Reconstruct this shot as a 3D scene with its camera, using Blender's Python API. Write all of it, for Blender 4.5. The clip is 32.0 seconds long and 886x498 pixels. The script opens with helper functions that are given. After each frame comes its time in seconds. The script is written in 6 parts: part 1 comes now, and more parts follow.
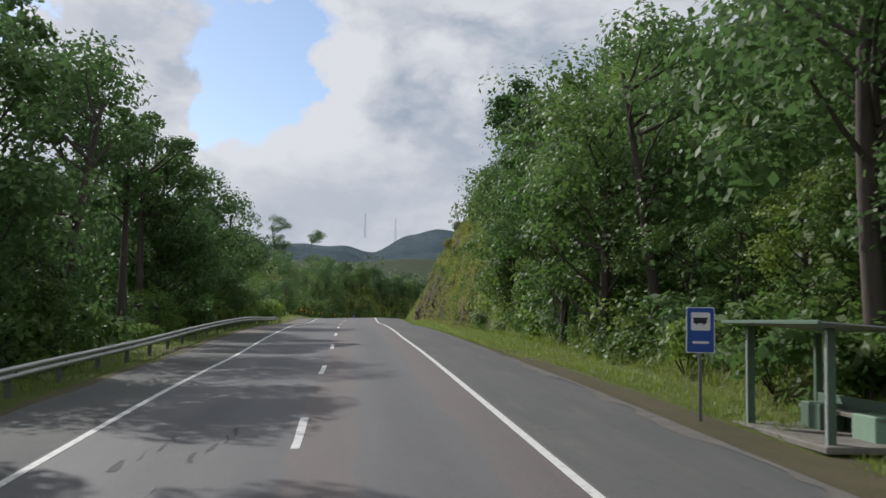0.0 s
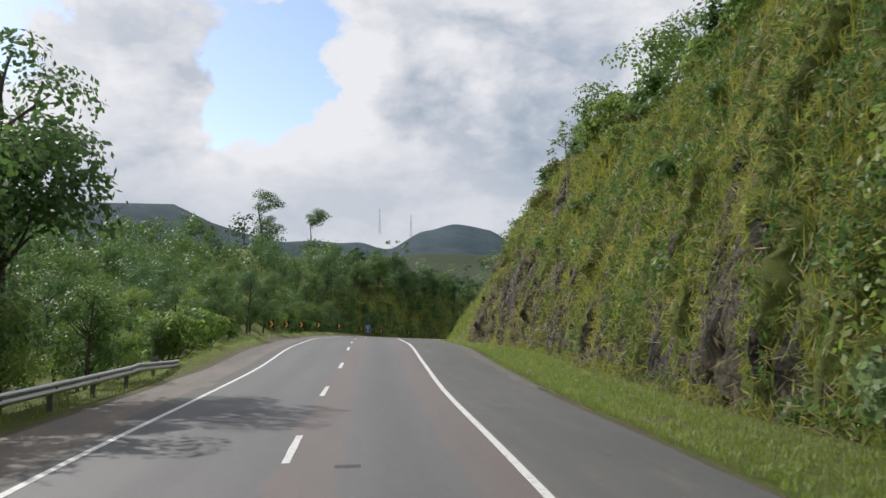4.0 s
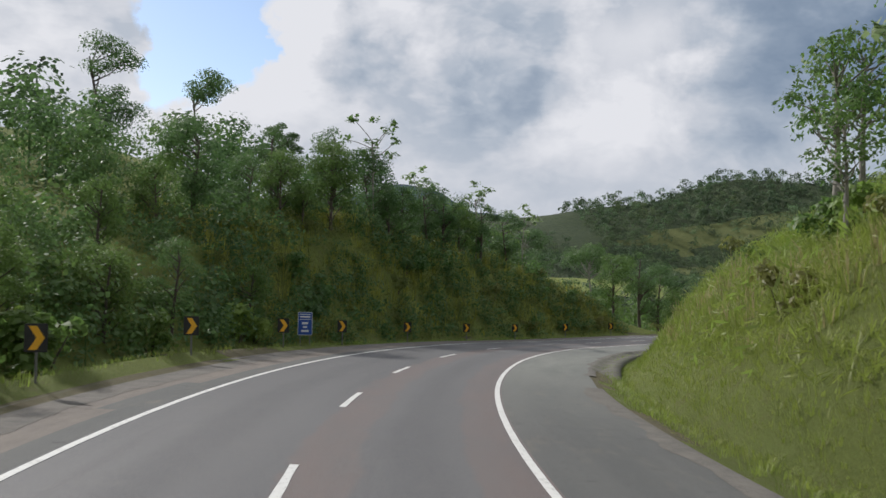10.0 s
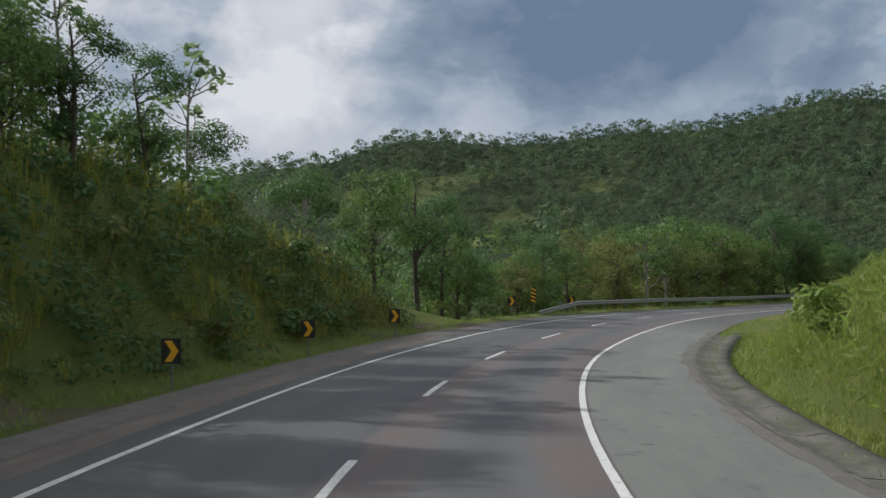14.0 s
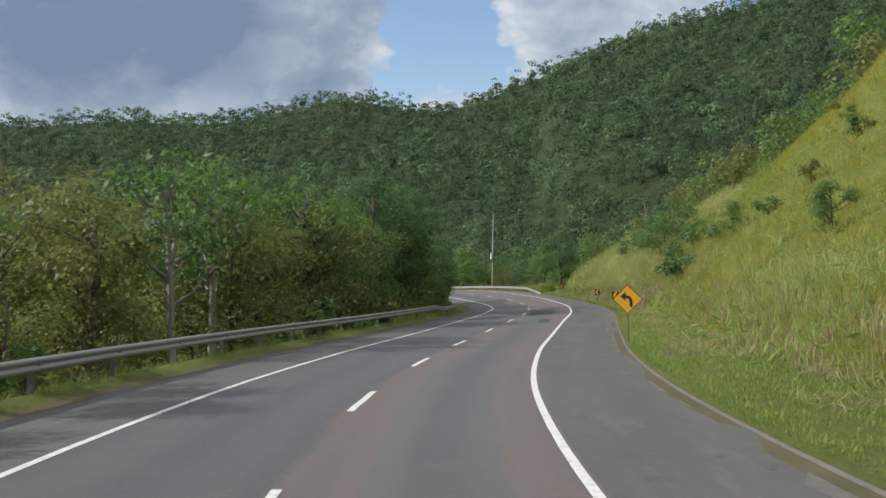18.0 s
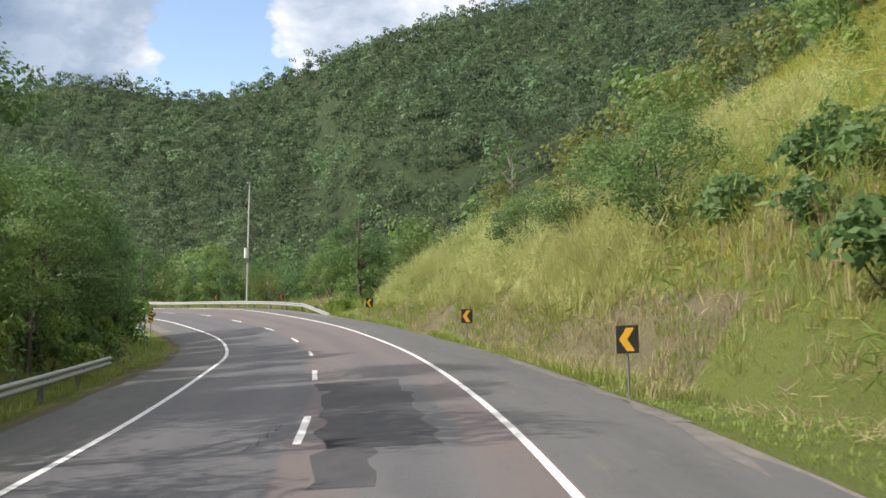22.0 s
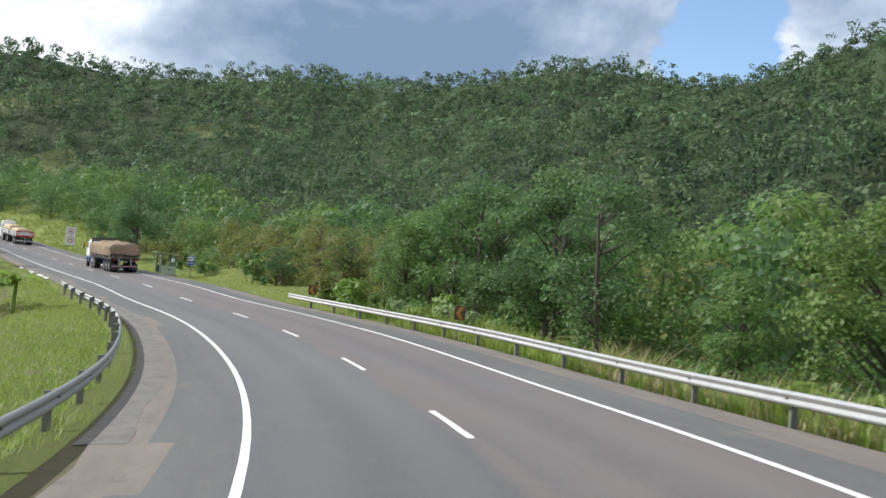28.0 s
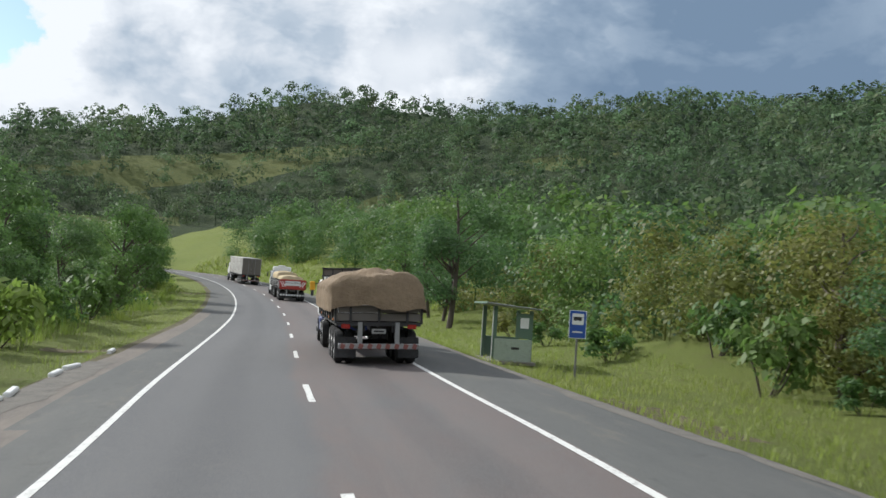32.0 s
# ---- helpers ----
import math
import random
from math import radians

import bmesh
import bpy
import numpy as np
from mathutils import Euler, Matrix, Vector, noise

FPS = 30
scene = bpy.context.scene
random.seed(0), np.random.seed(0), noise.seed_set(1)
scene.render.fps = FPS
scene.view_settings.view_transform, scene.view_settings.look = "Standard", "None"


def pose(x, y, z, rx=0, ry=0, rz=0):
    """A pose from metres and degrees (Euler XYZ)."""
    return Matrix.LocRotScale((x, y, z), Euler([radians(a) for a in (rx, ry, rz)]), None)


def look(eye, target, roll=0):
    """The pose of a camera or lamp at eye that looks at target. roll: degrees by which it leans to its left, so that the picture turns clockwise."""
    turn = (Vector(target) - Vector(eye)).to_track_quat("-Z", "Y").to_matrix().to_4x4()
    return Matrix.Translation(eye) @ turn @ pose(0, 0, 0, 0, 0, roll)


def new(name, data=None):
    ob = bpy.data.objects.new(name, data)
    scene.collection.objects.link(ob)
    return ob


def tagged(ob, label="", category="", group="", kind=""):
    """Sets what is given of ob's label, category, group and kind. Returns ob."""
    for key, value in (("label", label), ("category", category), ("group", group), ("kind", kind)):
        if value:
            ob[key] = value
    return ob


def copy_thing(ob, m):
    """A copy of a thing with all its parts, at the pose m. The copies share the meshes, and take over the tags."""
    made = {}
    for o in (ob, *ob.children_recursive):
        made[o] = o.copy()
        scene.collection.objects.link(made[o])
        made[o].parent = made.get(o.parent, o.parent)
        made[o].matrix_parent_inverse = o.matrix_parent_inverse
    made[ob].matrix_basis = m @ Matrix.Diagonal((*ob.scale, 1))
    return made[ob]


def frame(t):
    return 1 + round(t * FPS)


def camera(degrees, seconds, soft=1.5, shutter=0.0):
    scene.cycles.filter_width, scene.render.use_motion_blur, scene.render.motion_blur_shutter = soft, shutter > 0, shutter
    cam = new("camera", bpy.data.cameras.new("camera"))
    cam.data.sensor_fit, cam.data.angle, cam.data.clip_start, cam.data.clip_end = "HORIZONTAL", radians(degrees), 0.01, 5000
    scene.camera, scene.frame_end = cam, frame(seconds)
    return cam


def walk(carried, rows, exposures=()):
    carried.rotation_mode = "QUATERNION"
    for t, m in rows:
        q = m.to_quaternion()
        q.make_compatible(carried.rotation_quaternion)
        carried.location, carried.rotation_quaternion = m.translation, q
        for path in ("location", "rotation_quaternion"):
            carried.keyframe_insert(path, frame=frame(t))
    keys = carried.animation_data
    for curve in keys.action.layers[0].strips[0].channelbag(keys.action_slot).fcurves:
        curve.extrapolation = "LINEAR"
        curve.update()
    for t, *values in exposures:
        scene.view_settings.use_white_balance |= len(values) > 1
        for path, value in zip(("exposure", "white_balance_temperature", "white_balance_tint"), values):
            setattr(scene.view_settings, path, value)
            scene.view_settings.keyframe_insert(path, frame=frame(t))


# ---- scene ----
# ---- the drive ----
DRIVE = [  # seconds, place, yaw, pitch, lean
    (0.0, 0.00, 0.00, 2.40, -0.89, 4.16, 0.98), (0.5, -0.54, 8.47, 2.73, -0.94, 4.76, 0.66), (1.0, -1.10, 16.88, 2.97, -0.70, 4.34, 0.62),
    (1.5, -1.79, 25.33, 3.24, -0.56, 3.92, 0.84), (2.0, -2.30, 33.49, 3.46, -0.73, 3.45, 1.16), (2.5, -2.76, 41.51, 3.61, -1.04, 3.76, 0.60),
    (3.0, -3.34, 49.25, 3.74, -0.75, 3.04, -0.12), (3.5, -3.91, 56.92, 3.98, -0.46, 4.03, -0.28), (4.0, -4.54, 64.75, 4.24, -0.06, 3.99, 0.22),
    (4.5, -5.21, 72.56, 4.36, -0.07, 2.75, 1.10), (5.0, -5.78, 80.57, 4.51, -0.14, 1.49, 0.85), (5.5, -6.29, 88.72, 4.71, -0.21, 1.26, 0.76),
    (6.0, -6.81, 96.91, 4.90, -0.23, 1.56, 0.81), (6.5, -7.37, 105.06, 5.06, -0.11, 1.90, 0.95), (7.0, -8.04, 113.06, 5.15, 0.26, 1.77, 0.76),
    (7.5, -8.66, 120.82, 5.15, 0.58, 1.62, 1.17), (8.0, -9.39, 128.28, 5.10, 0.57, 1.83, 1.38), (8.5, -10.05, 135.72, 5.04, 0.22, 1.71, 1.26),
    (9.0, -10.61, 143.22, 4.95, -0.64, 1.73, 1.33), (9.5, -11.10, 150.68, 4.84, -1.73, 1.53, 1.31), (10.0, -11.35, 158.02, 4.76, -3.50, 1.98, 0.86),
    (10.5, -11.26, 165.57, 4.59, -5.23, 0.73, -1.14), (11.0, -11.10, 173.04, 4.49, -6.90, 0.93, -1.15), (11.5, -10.53, 180.22, 4.39, -9.37, 0.49, -1.51),
    (12.0, -9.78, 187.09, 4.29, -12.25, 0.30, -1.25), (12.5, -8.70, 193.93, 4.07, -14.86, 0.23, -1.81), (13.0, -7.37, 200.51, 3.82, -17.32, 0.54, -1.65),
    (13.5, -5.65, 206.93, 3.72, -19.77, 0.36, -1.74), (14.0, -3.66, 213.39, 3.49, -22.61, 0.29, -1.00), (14.5, -1.23, 219.89, 3.20, -26.37, -0.13, -1.18),
    (15.0, 1.70, 226.35, 2.97, -30.18, 0.14, -0.86), (15.5, 5.06, 232.65, 2.81, -33.71, 0.15, -0.57), (16.0, 8.76, 238.70, 2.68, -37.03, 0.06, -0.40),
    (16.5, 12.76, 244.46, 2.52, -40.33, 0.01, -0.47), (17.0, 17.03, 249.87, 2.26, -44.07, 0.13, 0.15), (17.5, 21.58, 254.93, 2.06, -47.73, 0.47, -0.26),
    (18.0, 26.44, 259.72, 1.77, -51.06, 0.32, -0.49), (18.5, 31.63, 264.47, 1.59, -54.52, 0.36, -0.46), (19.0, 37.34, 268.91, 1.28, -57.23, 0.26, -1.09),
    (19.5, 43.16, 273.14, 1.09, -59.98, 0.36, -1.12), (20.0, 49.16, 277.17, 0.94, -61.96, 0.09, -1.35), (20.5, 55.32, 281.08, 0.70, -62.60, 0.14, -0.42),
    (21.0, 61.45, 284.89, 0.42, -63.43, 0.17, -0.31), (21.5, 67.70, 288.58, 0.25, -64.15, 0.79, -0.51), (22.0, 73.99, 292.29, 0.08, -64.03, 0.99, -0.21),
    (22.5, 80.35, 296.12, -0.14, -63.59, 1.13, 0.30), (23.0, 86.68, 300.03, -0.35, -62.99, 1.26, 0.99), (23.5, 92.96, 303.95, -0.54, -62.09, 1.44, 1.04),
    (24.0, 98.97, 307.94, -0.76, -60.51, 1.25, 1.50), (24.5, 104.91, 312.24, -0.82, -57.92, 1.04, 1.43), (25.0, 110.78, 316.97, -0.86, -55.04, 0.90, 2.11),
    (25.5, 116.56, 322.10, -0.91, -52.10, 0.70, 2.72), (26.0, 122.19, 327.63, -0.99, -49.09, 0.56, 3.34), (26.5, 127.61, 333.53, -1.12, -45.93, 0.55, 4.24),
    (27.0, 132.80, 339.79, -1.38, -42.46, 0.81, 4.78), (27.5, 137.74, 346.28, -1.65, -39.19, 0.88, 4.58), (28.0, 142.06, 353.25, -1.90, -36.41, 1.22, 4.61),
    (28.5, 146.19, 360.42, -2.17, -33.56, 1.20, 4.49), (29.0, 150.05, 367.91, -2.42, -30.70, 1.45, 4.72), (29.5, 153.61, 375.66, -2.49, -27.86, 1.66, 4.87),
    (30.0, 156.77, 383.48, -2.58, -25.41, 1.89, 5.16), (30.5, 159.56, 391.45, -2.69, -23.38, 2.21, 5.25), (31.0, 162.09, 399.71, -2.74, -21.59, 2.46, 4.27),
    (31.5, 164.61, 408.51, -2.72, -18.97, 2.99, 4.02), (32.0, 166.90, 417.70, -2.65, -16.83, 3.26, 3.77),
]
cam = camera(48.0, 32.0, soft=1.5, shutter=0.15)
walk(cam, [(t, pose(x, y, z, 90 + pitch, 0, yaw) @ pose(0, 0, 0, 0, 0, lean)) for t, x, y, z, yaw, pitch, lean in DRIVE],
     [(t, e, k, tint) for t, e, k, tint in ((0, -0.2, 6050, 12), (4, 0.0, 6200, 13), (9, -0.06, 6150, 13), (11, -0.16, 6100, 12), (13, -0.26, 6000, 11), (16, 0.0, 6100, 12), (18, 0.15, 6200, 12), (20, 0.42, 6350, 15), (21.5, 0.72, 6400, 15), (24, 0.6, 6250, 14), (28, 0.52, 5950, 11), (32, 0.2, 6000, 9))])

# ---- sky, sun ----
SUN_AZ, SUN_EL = 42.0, 35.0          # degrees to the left of +y, and up
world = bpy.data.worlds.new("sky")
scene.world = world
world.use_nodes = True
wn, wl = world.node_tree.nodes, world.node_tree.links
wn.clear()
w_out = wn.new("ShaderNodeOutputWorld")
w_bg = wn.new("ShaderNodeBackground")
w_sky = wn.new("ShaderNodeTexSky")
w_sky.sky_type, w_sky.sun_disc = "NISHITA", False
w_sky.sun_elevation, w_sky.sun_rotation = radians(SUN_EL), radians(-SUN_AZ)
w_sky.air_density, w_sky.dust_density = 1.0, 0.6
w_bg.inputs["Strength"].default_value = 0.13
# clouds: heaps of noise on the sky's directions, white tops and grey undersides
w_co = wn.new("ShaderNodeTexCoord")


def wnode(kind, **sets):
    n = wn.new(kind)
    for key, value in sets.items():
        n.inputs[key].default_value = value
    return n


def ramp(fac, stops):
    r = wn.new("ShaderNodeValToRGB")
    while len(r.color_ramp.elements) < len(stops):
        r.color_ramp.elements.new(0.5)
    for el, (p, c) in zip(r.color_ramp.elements, stops):
        el.position, el.color = p, (*c, 1)
    wl.new(fac, r.inputs["Fac"])
    return r.outputs["Color"]


def wmath(op, a, b):
    n = wn.new("ShaderNodeMath")
    n.operation = op
    for k, v in enumerate((a, b)):
        if isinstance(v, (int, float)):
            n.inputs[k].default_value = v
        else:
            wl.new(v, n.inputs[k])
    return n.outputs[0]


# the sky's directions, ruffled so that the clouds' outlines billow
w_ruffle = wnode("ShaderNodeTexNoise", Scale=11.0, Detail=7.0, Roughness=0.58)
wl.new(w_co.outputs["Generated"], w_ruffle.inputs["Vector"])
w_off = wn.new("ShaderNodeVectorMath")
w_off.operation = "MULTIPLY_ADD"
w_off.inputs[1].default_value, w_off.inputs[2].default_value = (0.15, 0.15, 0.12), (-0.075, -0.075, -0.06)
wl.new(w_ruffle.outputs["Color"], w_off.inputs[0])
w_sum = wn.new("ShaderNodeVectorMath")
wl.new(w_co.outputs["Generated"], w_sum.inputs[0])
wl.new(w_off.outputs[0], w_sum.inputs[1])
w_dir = wn.new("ShaderNodeVectorMath")
w_dir.operation = "NORMALIZE"
wl.new(w_sum.outputs[0], w_dir.inputs[0])


def heaps(base, spots):
    """A noise with soft spots added: each is azimuth to the left of +y, elevation, radius in degrees, and weight."""
    total = base
    for az, el, r, weight in spots:
        dot = wn.new("ShaderNodeVectorMath")
        dot.operation = "DOT_PRODUCT"
        dot.inputs[1].default_value = (-math.sin(radians(az)) * math.cos(radians(el)), math.cos(radians(az)) * math.cos(radians(el)), math.sin(radians(el)))
        wl.new(w_dir.outputs[0], dot.inputs[0])
        mr = wn.new("ShaderNodeMapRange")
        mr.interpolation_type = "SMOOTHSTEP"
        mr.inputs["From Min"].default_value, mr.inputs["From Max"].default_value = math.cos(radians(r * 1.9)), 1.0
        mr.inputs["To Max"].default_value = weight
        wl.new(dot.outputs["Value"], mr.inputs["Value"])
        total = wmath("ADD", total, mr.outputs["Result"])
    return total


def puffs(shift):
    """Billowing cloud density over the sky's directions, sampled a little towards the shift."""
    m = wnode("ShaderNodeMapping", Location=shift, Scale=(1.0, 1.0, 1.7))
    wl.new(w_co.outputs["Generated"], m.inputs["Vector"])
    bend = wnode("ShaderNodeTexNoise", Scale=5.0, Detail=5.0, Roughness=0.55)
    wl.new(m.outputs["Vector"], bend.inputs["Vector"])
    warp = wn.new("ShaderNodeVectorMath")
    warp.operation = "MULTIPLY_ADD"
    warp.inputs[1].default_value = (0.16, 0.16, 0.16)
    wl.new(bend.outputs["Color"], warp.inputs[0])
    wl.new(m.outputs["Vector"], warp.inputs[2])
    big = wnode("ShaderNodeTexNoise", Scale=4.2, Detail=3.0, Roughness=0.5)
    wl.new(warp.outputs[0], big.inputs["Vector"])
    cells = wnode("ShaderNodeTexVoronoi", Scale=8.5, Detail=4.0, Roughness=0.58)
    cells.feature, cells.normalize = "F1", True
    wl.new(warp.outputs[0], cells.inputs["Vector"])
    return wmath("ADD", wmath("MULTIPLY", big.outputs["Fac"], 0.62), wmath("MULTIPLY", wmath("SUBTRACT", 0.72, cells.outputs["Distance"]), 0.55))


def wrange(value, lo, hi, to_lo, to_hi):
    mr = wn.new("ShaderNodeMapRange")
    mr.interpolation_type = "SMOOTHSTEP"
    for key, v in (("From Min", lo), ("From Max", hi), ("To Min", to_lo), ("To Max", to_hi)):
        mr.inputs[key].default_value = v
    wl.new(value, mr.inputs["Value"])
    return mr.outputs["Result"]


w_split = wn.new("ShaderNodeSeparateXYZ")
wl.new(w_co.outputs["Generated"], w_split.inputs[0])
low_sky = wrange(w_split.outputs["Z"], 0.08, 0.20, 1.0, 0.0)
here, sunward = puffs((0, 0, 0)), puffs((-0.030, 0.0, 0.050))
thick = heaps(wmath("ADD", here, wmath("MULTIPLY", low_sky, 0.29)),
              [(10.6, 12.5, 2.4, -.20), (7.2, 15.6, 1.8, -.20), (13, 18.5, 3.0, -.10), (24, 17.5, 2.2, -.18), (14, 9.8, 1.6, -.10), (2.5, 13.5, 4.5, .12), (-5.5, 14.5, 5, .2), (19, 14, 4.5, .13), (-20, 13, 12, .2),
               (-36, 13, 10, .2), (-51.5, 12.5, 3.6, -.26), (-47, 9.5, 2.2, -.14), (-58, 15, 3, .10), (30, 12, 6, -.2), (14, 7.2, 4.0, .10), (20, 7.5, 4.0, .08)])
cover = ramp(thick, [(0.455, (0, 0, 0)), (0.49, (.65, .65, .65)), (0.53, (1, 1, 1))])
relief = wmath("MAXIMUM", wmath("MINIMUM", wmath("MULTIPLY", wmath("SUBTRACT", here, sunward), 2.0), 0.18), -0.16)
glow = wmath("ADD", wmath("MULTIPLY", wmath("SUBTRACT", here, 0.48), 0.7), wmath("SUBTRACT", 0.98, wrange(thick, 0.52, 0.95, 0.0, 0.34)))
glow = wmath("ADD", glow, relief)
glow = heaps(glow, [(1.6, 13.6, 1.8, -.22), (-6.6, 11.3, 2.0, -.20), (-3, 17, 2.0, -.12), (-18, 14.5, 4.5, -.20), (-29, 13, 7, -.28), (-37, 13, 8, -.36), (-45, 13, 6, -.32), (-33.5, 17, 6, -.12), (15.5, 15, 2.5, -.15),
                    (-61, 15, 8, -.5), (-14, 11.5, 2.6, .2), (-13, 7.7, 2.6, .2), (-15.5, 15.5, 2.6, .2), (6, 14, 2.2, .12), (-2.5, 16, 2.2, .12)])
w_even = wn.new("ShaderNodeMix")
wl.new(wmath("MULTIPLY", low_sky, 0.6), w_even.inputs["Factor"])
wl.new(glow, w_even.inputs["A"])
w_even.inputs["B"].default_value = 0.70
body = ramp(w_even.outputs["Result"], [(0.0, (1.35, 1.85, 2.5)), (0.30, (2.15, 2.65, 3.25)), (0.55, (3.5, 3.9, 4.3)), (0.78, (5.2, 5.3, 5.4)), (1.0, (6.5, 6.45, 6.35))])
w_mix = wn.new("ShaderNodeMix")
w_mix.data_type = "RGBA"
wl.new(cover, w_mix.inputs["Factor"])
wl.new(w_sky.outputs["Color"], w_mix.inputs["A"])
wl.new(body, w_mix.inputs["B"])
wl.new(w_mix.outputs["Result"], w_bg.inputs["Color"])
wl.new(w_bg.outputs["Background"], w_out.inputs["Surface"])

sun_way = Vector((-math.sin(radians(SUN_AZ)) * math.cos(radians(SUN_EL)), math.cos(radians(SUN_AZ)) * math.cos(radians(SUN_EL)), math.sin(radians(SUN_EL))))
sun = new("sun", bpy.data.lights.new("sun", "SUN"))
sun.data.energy, sun.data.angle, sun.data.color = 4.2, radians(0.6), (1.0, 0.94, 0.84)
sun.matrix_world = look(sun_way * 200, (0, 0, 0))


# ---- materials ----
class Mat:
    """A node material under construction: n() adds a node, mix() blends two colours by a factor."""

    def __init__(self, name, rough=0.8, metal=0.0, spec=0.4):
        self.m = bpy.data.materials.new(name)
        self.m.use_nodes = True
        self.t = self.m.node_tree
        self.b = self.t.nodes["Principled BSDF"]
        self.b.inputs["Roughness"].default_value = rough
        self.b.inputs["Metallic"].default_value = metal
        self.b.inputs["Specular IOR Level"].default_value = spec
        self.co = self.n("ShaderNodeTexCoord").outputs["Object"]

    def n(self, kind, **sets):
        n = self.t.nodes.new(kind)
        for key, value in sets.items():
            n.inputs[key].default_value = value
        return n

    def link(self, a, b):
        self.t.links.new(a, b)

    def noise(self, scale, detail=4.0, rough=0.6, stretch=None, world=False):
        n = self.n("ShaderNodeTexNoise", Scale=scale, Detail=detail, Roughness=rough)
        src = self.n("ShaderNodeNewGeometry").outputs["Position"] if world else self.co
        if stretch:
            mp = self.n("ShaderNodeMapping", Scale=stretch)
            self.link(src, mp.inputs["Vector"])
            src = mp.outputs["Vector"]
        self.link(src, n.inputs["Vector"])
        return n.outputs["Fac"]

    def steps(self, fac, lo, hi):
        r = self.n("ShaderNodeMapRange")
        r.inputs["From Min"].default_value, r.inputs["From Max"].default_value = lo, hi
        self.link(fac, r.inputs["Value"])
        return r.outputs["Result"]

    def mix(self, fac, a, b):
        x = self.n("ShaderNodeMix")
        x.data_type = "RGBA"
        if isinstance(fac, float):
            x.inputs["Factor"].default_value = fac
        else:
            self.link(fac, x.inputs["Factor"])
        for key, v in (("A", a), ("B", b)):
            if isinstance(v, tuple):
                x.inputs[key].default_value = (*v, 1)
            else:
                self.link(v, x.inputs[key])
        return x.outputs["Result"]

    def color(self, c):
        if isinstance(c, tuple):
            self.b.inputs["Base Color"].default_value = (*c, 1)
        else:
            self.link(c, self.b.inputs["Base Color"])
        return self

    def bump(self, fac, strength=0.3, distance=0.02):
        b = self.n("ShaderNodeBump", Strength=strength, Distance=distance)
        self.link(fac, b.inputs["Height"])
        self.link(b.outputs["Normal"], self.b.inputs["Normal"])
        return self


def paint(name, rgb, rough=0.5, metal=0.0, dirt=0.35, scale=3.0):
    """Painted or plain stuff with dust and wear at two scales."""
    m = Mat(name, rough, metal)
    dull = tuple(0.6 * c + 0.06 for c in rgb)
    c = m.mix(m.steps(m.noise(scale, 6.0), 0.45, 0.75), rgb, m.mix(dirt, rgb, dull))
    c = m.mix(m.steps(m.noise(scale * 9, 3.0), 0.5, 0.9), c, m.mix(dirt, rgb, (0.12, 0.10, 0.08)))
    m.color(c).bump(m.noise(scale * 14, 3.0), 0.15, 0.004)
    return m.m


def leafy(name, dark, light, warm, through_it=0.42, rough=0.55, stand_scale=0.0):
    """Leaves: each leaf and each plant of its own green, part of the light passing through."""
    m = Mat(name, rough, 0.0, 0.35)
    island = m.n("ShaderNodeNewGeometry").outputs["Random Per Island"]
    each = m.n("ShaderNodeObjectInfo").outputs["Random"]
    c = m.mix(island, dark, light)
    c = m.mix(m.steps(each, 0.35, 1.3), c, warm)
    c = m.mix(m.steps(m.noise(0.035, 3.0, world=True), 0.42, 0.75), c, warm)
    # tone differs from tree to tree; shaded gaps and lit crowns are coloured in too
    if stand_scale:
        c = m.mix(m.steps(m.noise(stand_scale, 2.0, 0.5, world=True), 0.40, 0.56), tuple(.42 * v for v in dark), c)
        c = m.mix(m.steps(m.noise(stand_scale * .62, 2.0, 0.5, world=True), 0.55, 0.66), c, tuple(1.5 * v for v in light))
    m.color(c)
    tr = m.n("ShaderNodeBsdfTranslucent")
    m.link(m.mix(0.5, c, tuple(min(1, 1.6 * v) for v in light)), tr.inputs["Color"])
    mx = m.n("ShaderNodeMixShader", Fac=through_it)
    out = m.t.nodes["Material Output"]
    m.link(m.b.outputs["BSDF"], mx.inputs[1])
    m.link(tr.outputs["BSDF"], mx.inputs[2])
    m.link(mx.outputs["Shader"], out.inputs["Surface"])
    return m.m


LEAF = leafy("leaves", (0.036, 0.083, 0.023), (0.102, 0.190, 0.049), (0.140, 0.198, 0.043))
LEAF_DARK = leafy("dark_leaves", (0.032, 0.074, 0.028), (0.088, 0.166, 0.056), (0.112, 0.180, 0.048))
LEAF_LIGHT = leafy("light_leaves", (0.083, 0.157, 0.033), (0.181, 0.289, 0.058), (0.231, 0.272, 0.058))
LEAF_DRY = leafy("dry_leaves", (0.070, 0.100, 0.026), (0.160, 0.185, 0.048), (0.185, 0.170, 0.050))
LEAF_PALE = leafy("pale_leaves", (0.099, 0.165, 0.074), (0.231, 0.314, 0.148), (0.198, 0.264, 0.099))
# far canopy: the last value sizes its painted dark gaps and lit crowns
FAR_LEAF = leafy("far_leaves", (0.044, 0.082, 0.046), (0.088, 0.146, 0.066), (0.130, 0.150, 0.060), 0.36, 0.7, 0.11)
GRASS = leafy("grass_blades", (0.115, 0.185, 0.030), (0.220, 0.310, 0.055), (0.260, 0.270, 0.066), 0.38)
TALL_GRASS = leafy("tall_grass", (0.120, 0.165, 0.028), (0.310, 0.330, 0.058), (0.380, 0.335, 0.072), 0.42)
STRAW = leafy("straw", (0.200, 0.165, 0.075), (0.400, 0.350, 0.190), (0.290, 0.270, 0.110), 0.35)
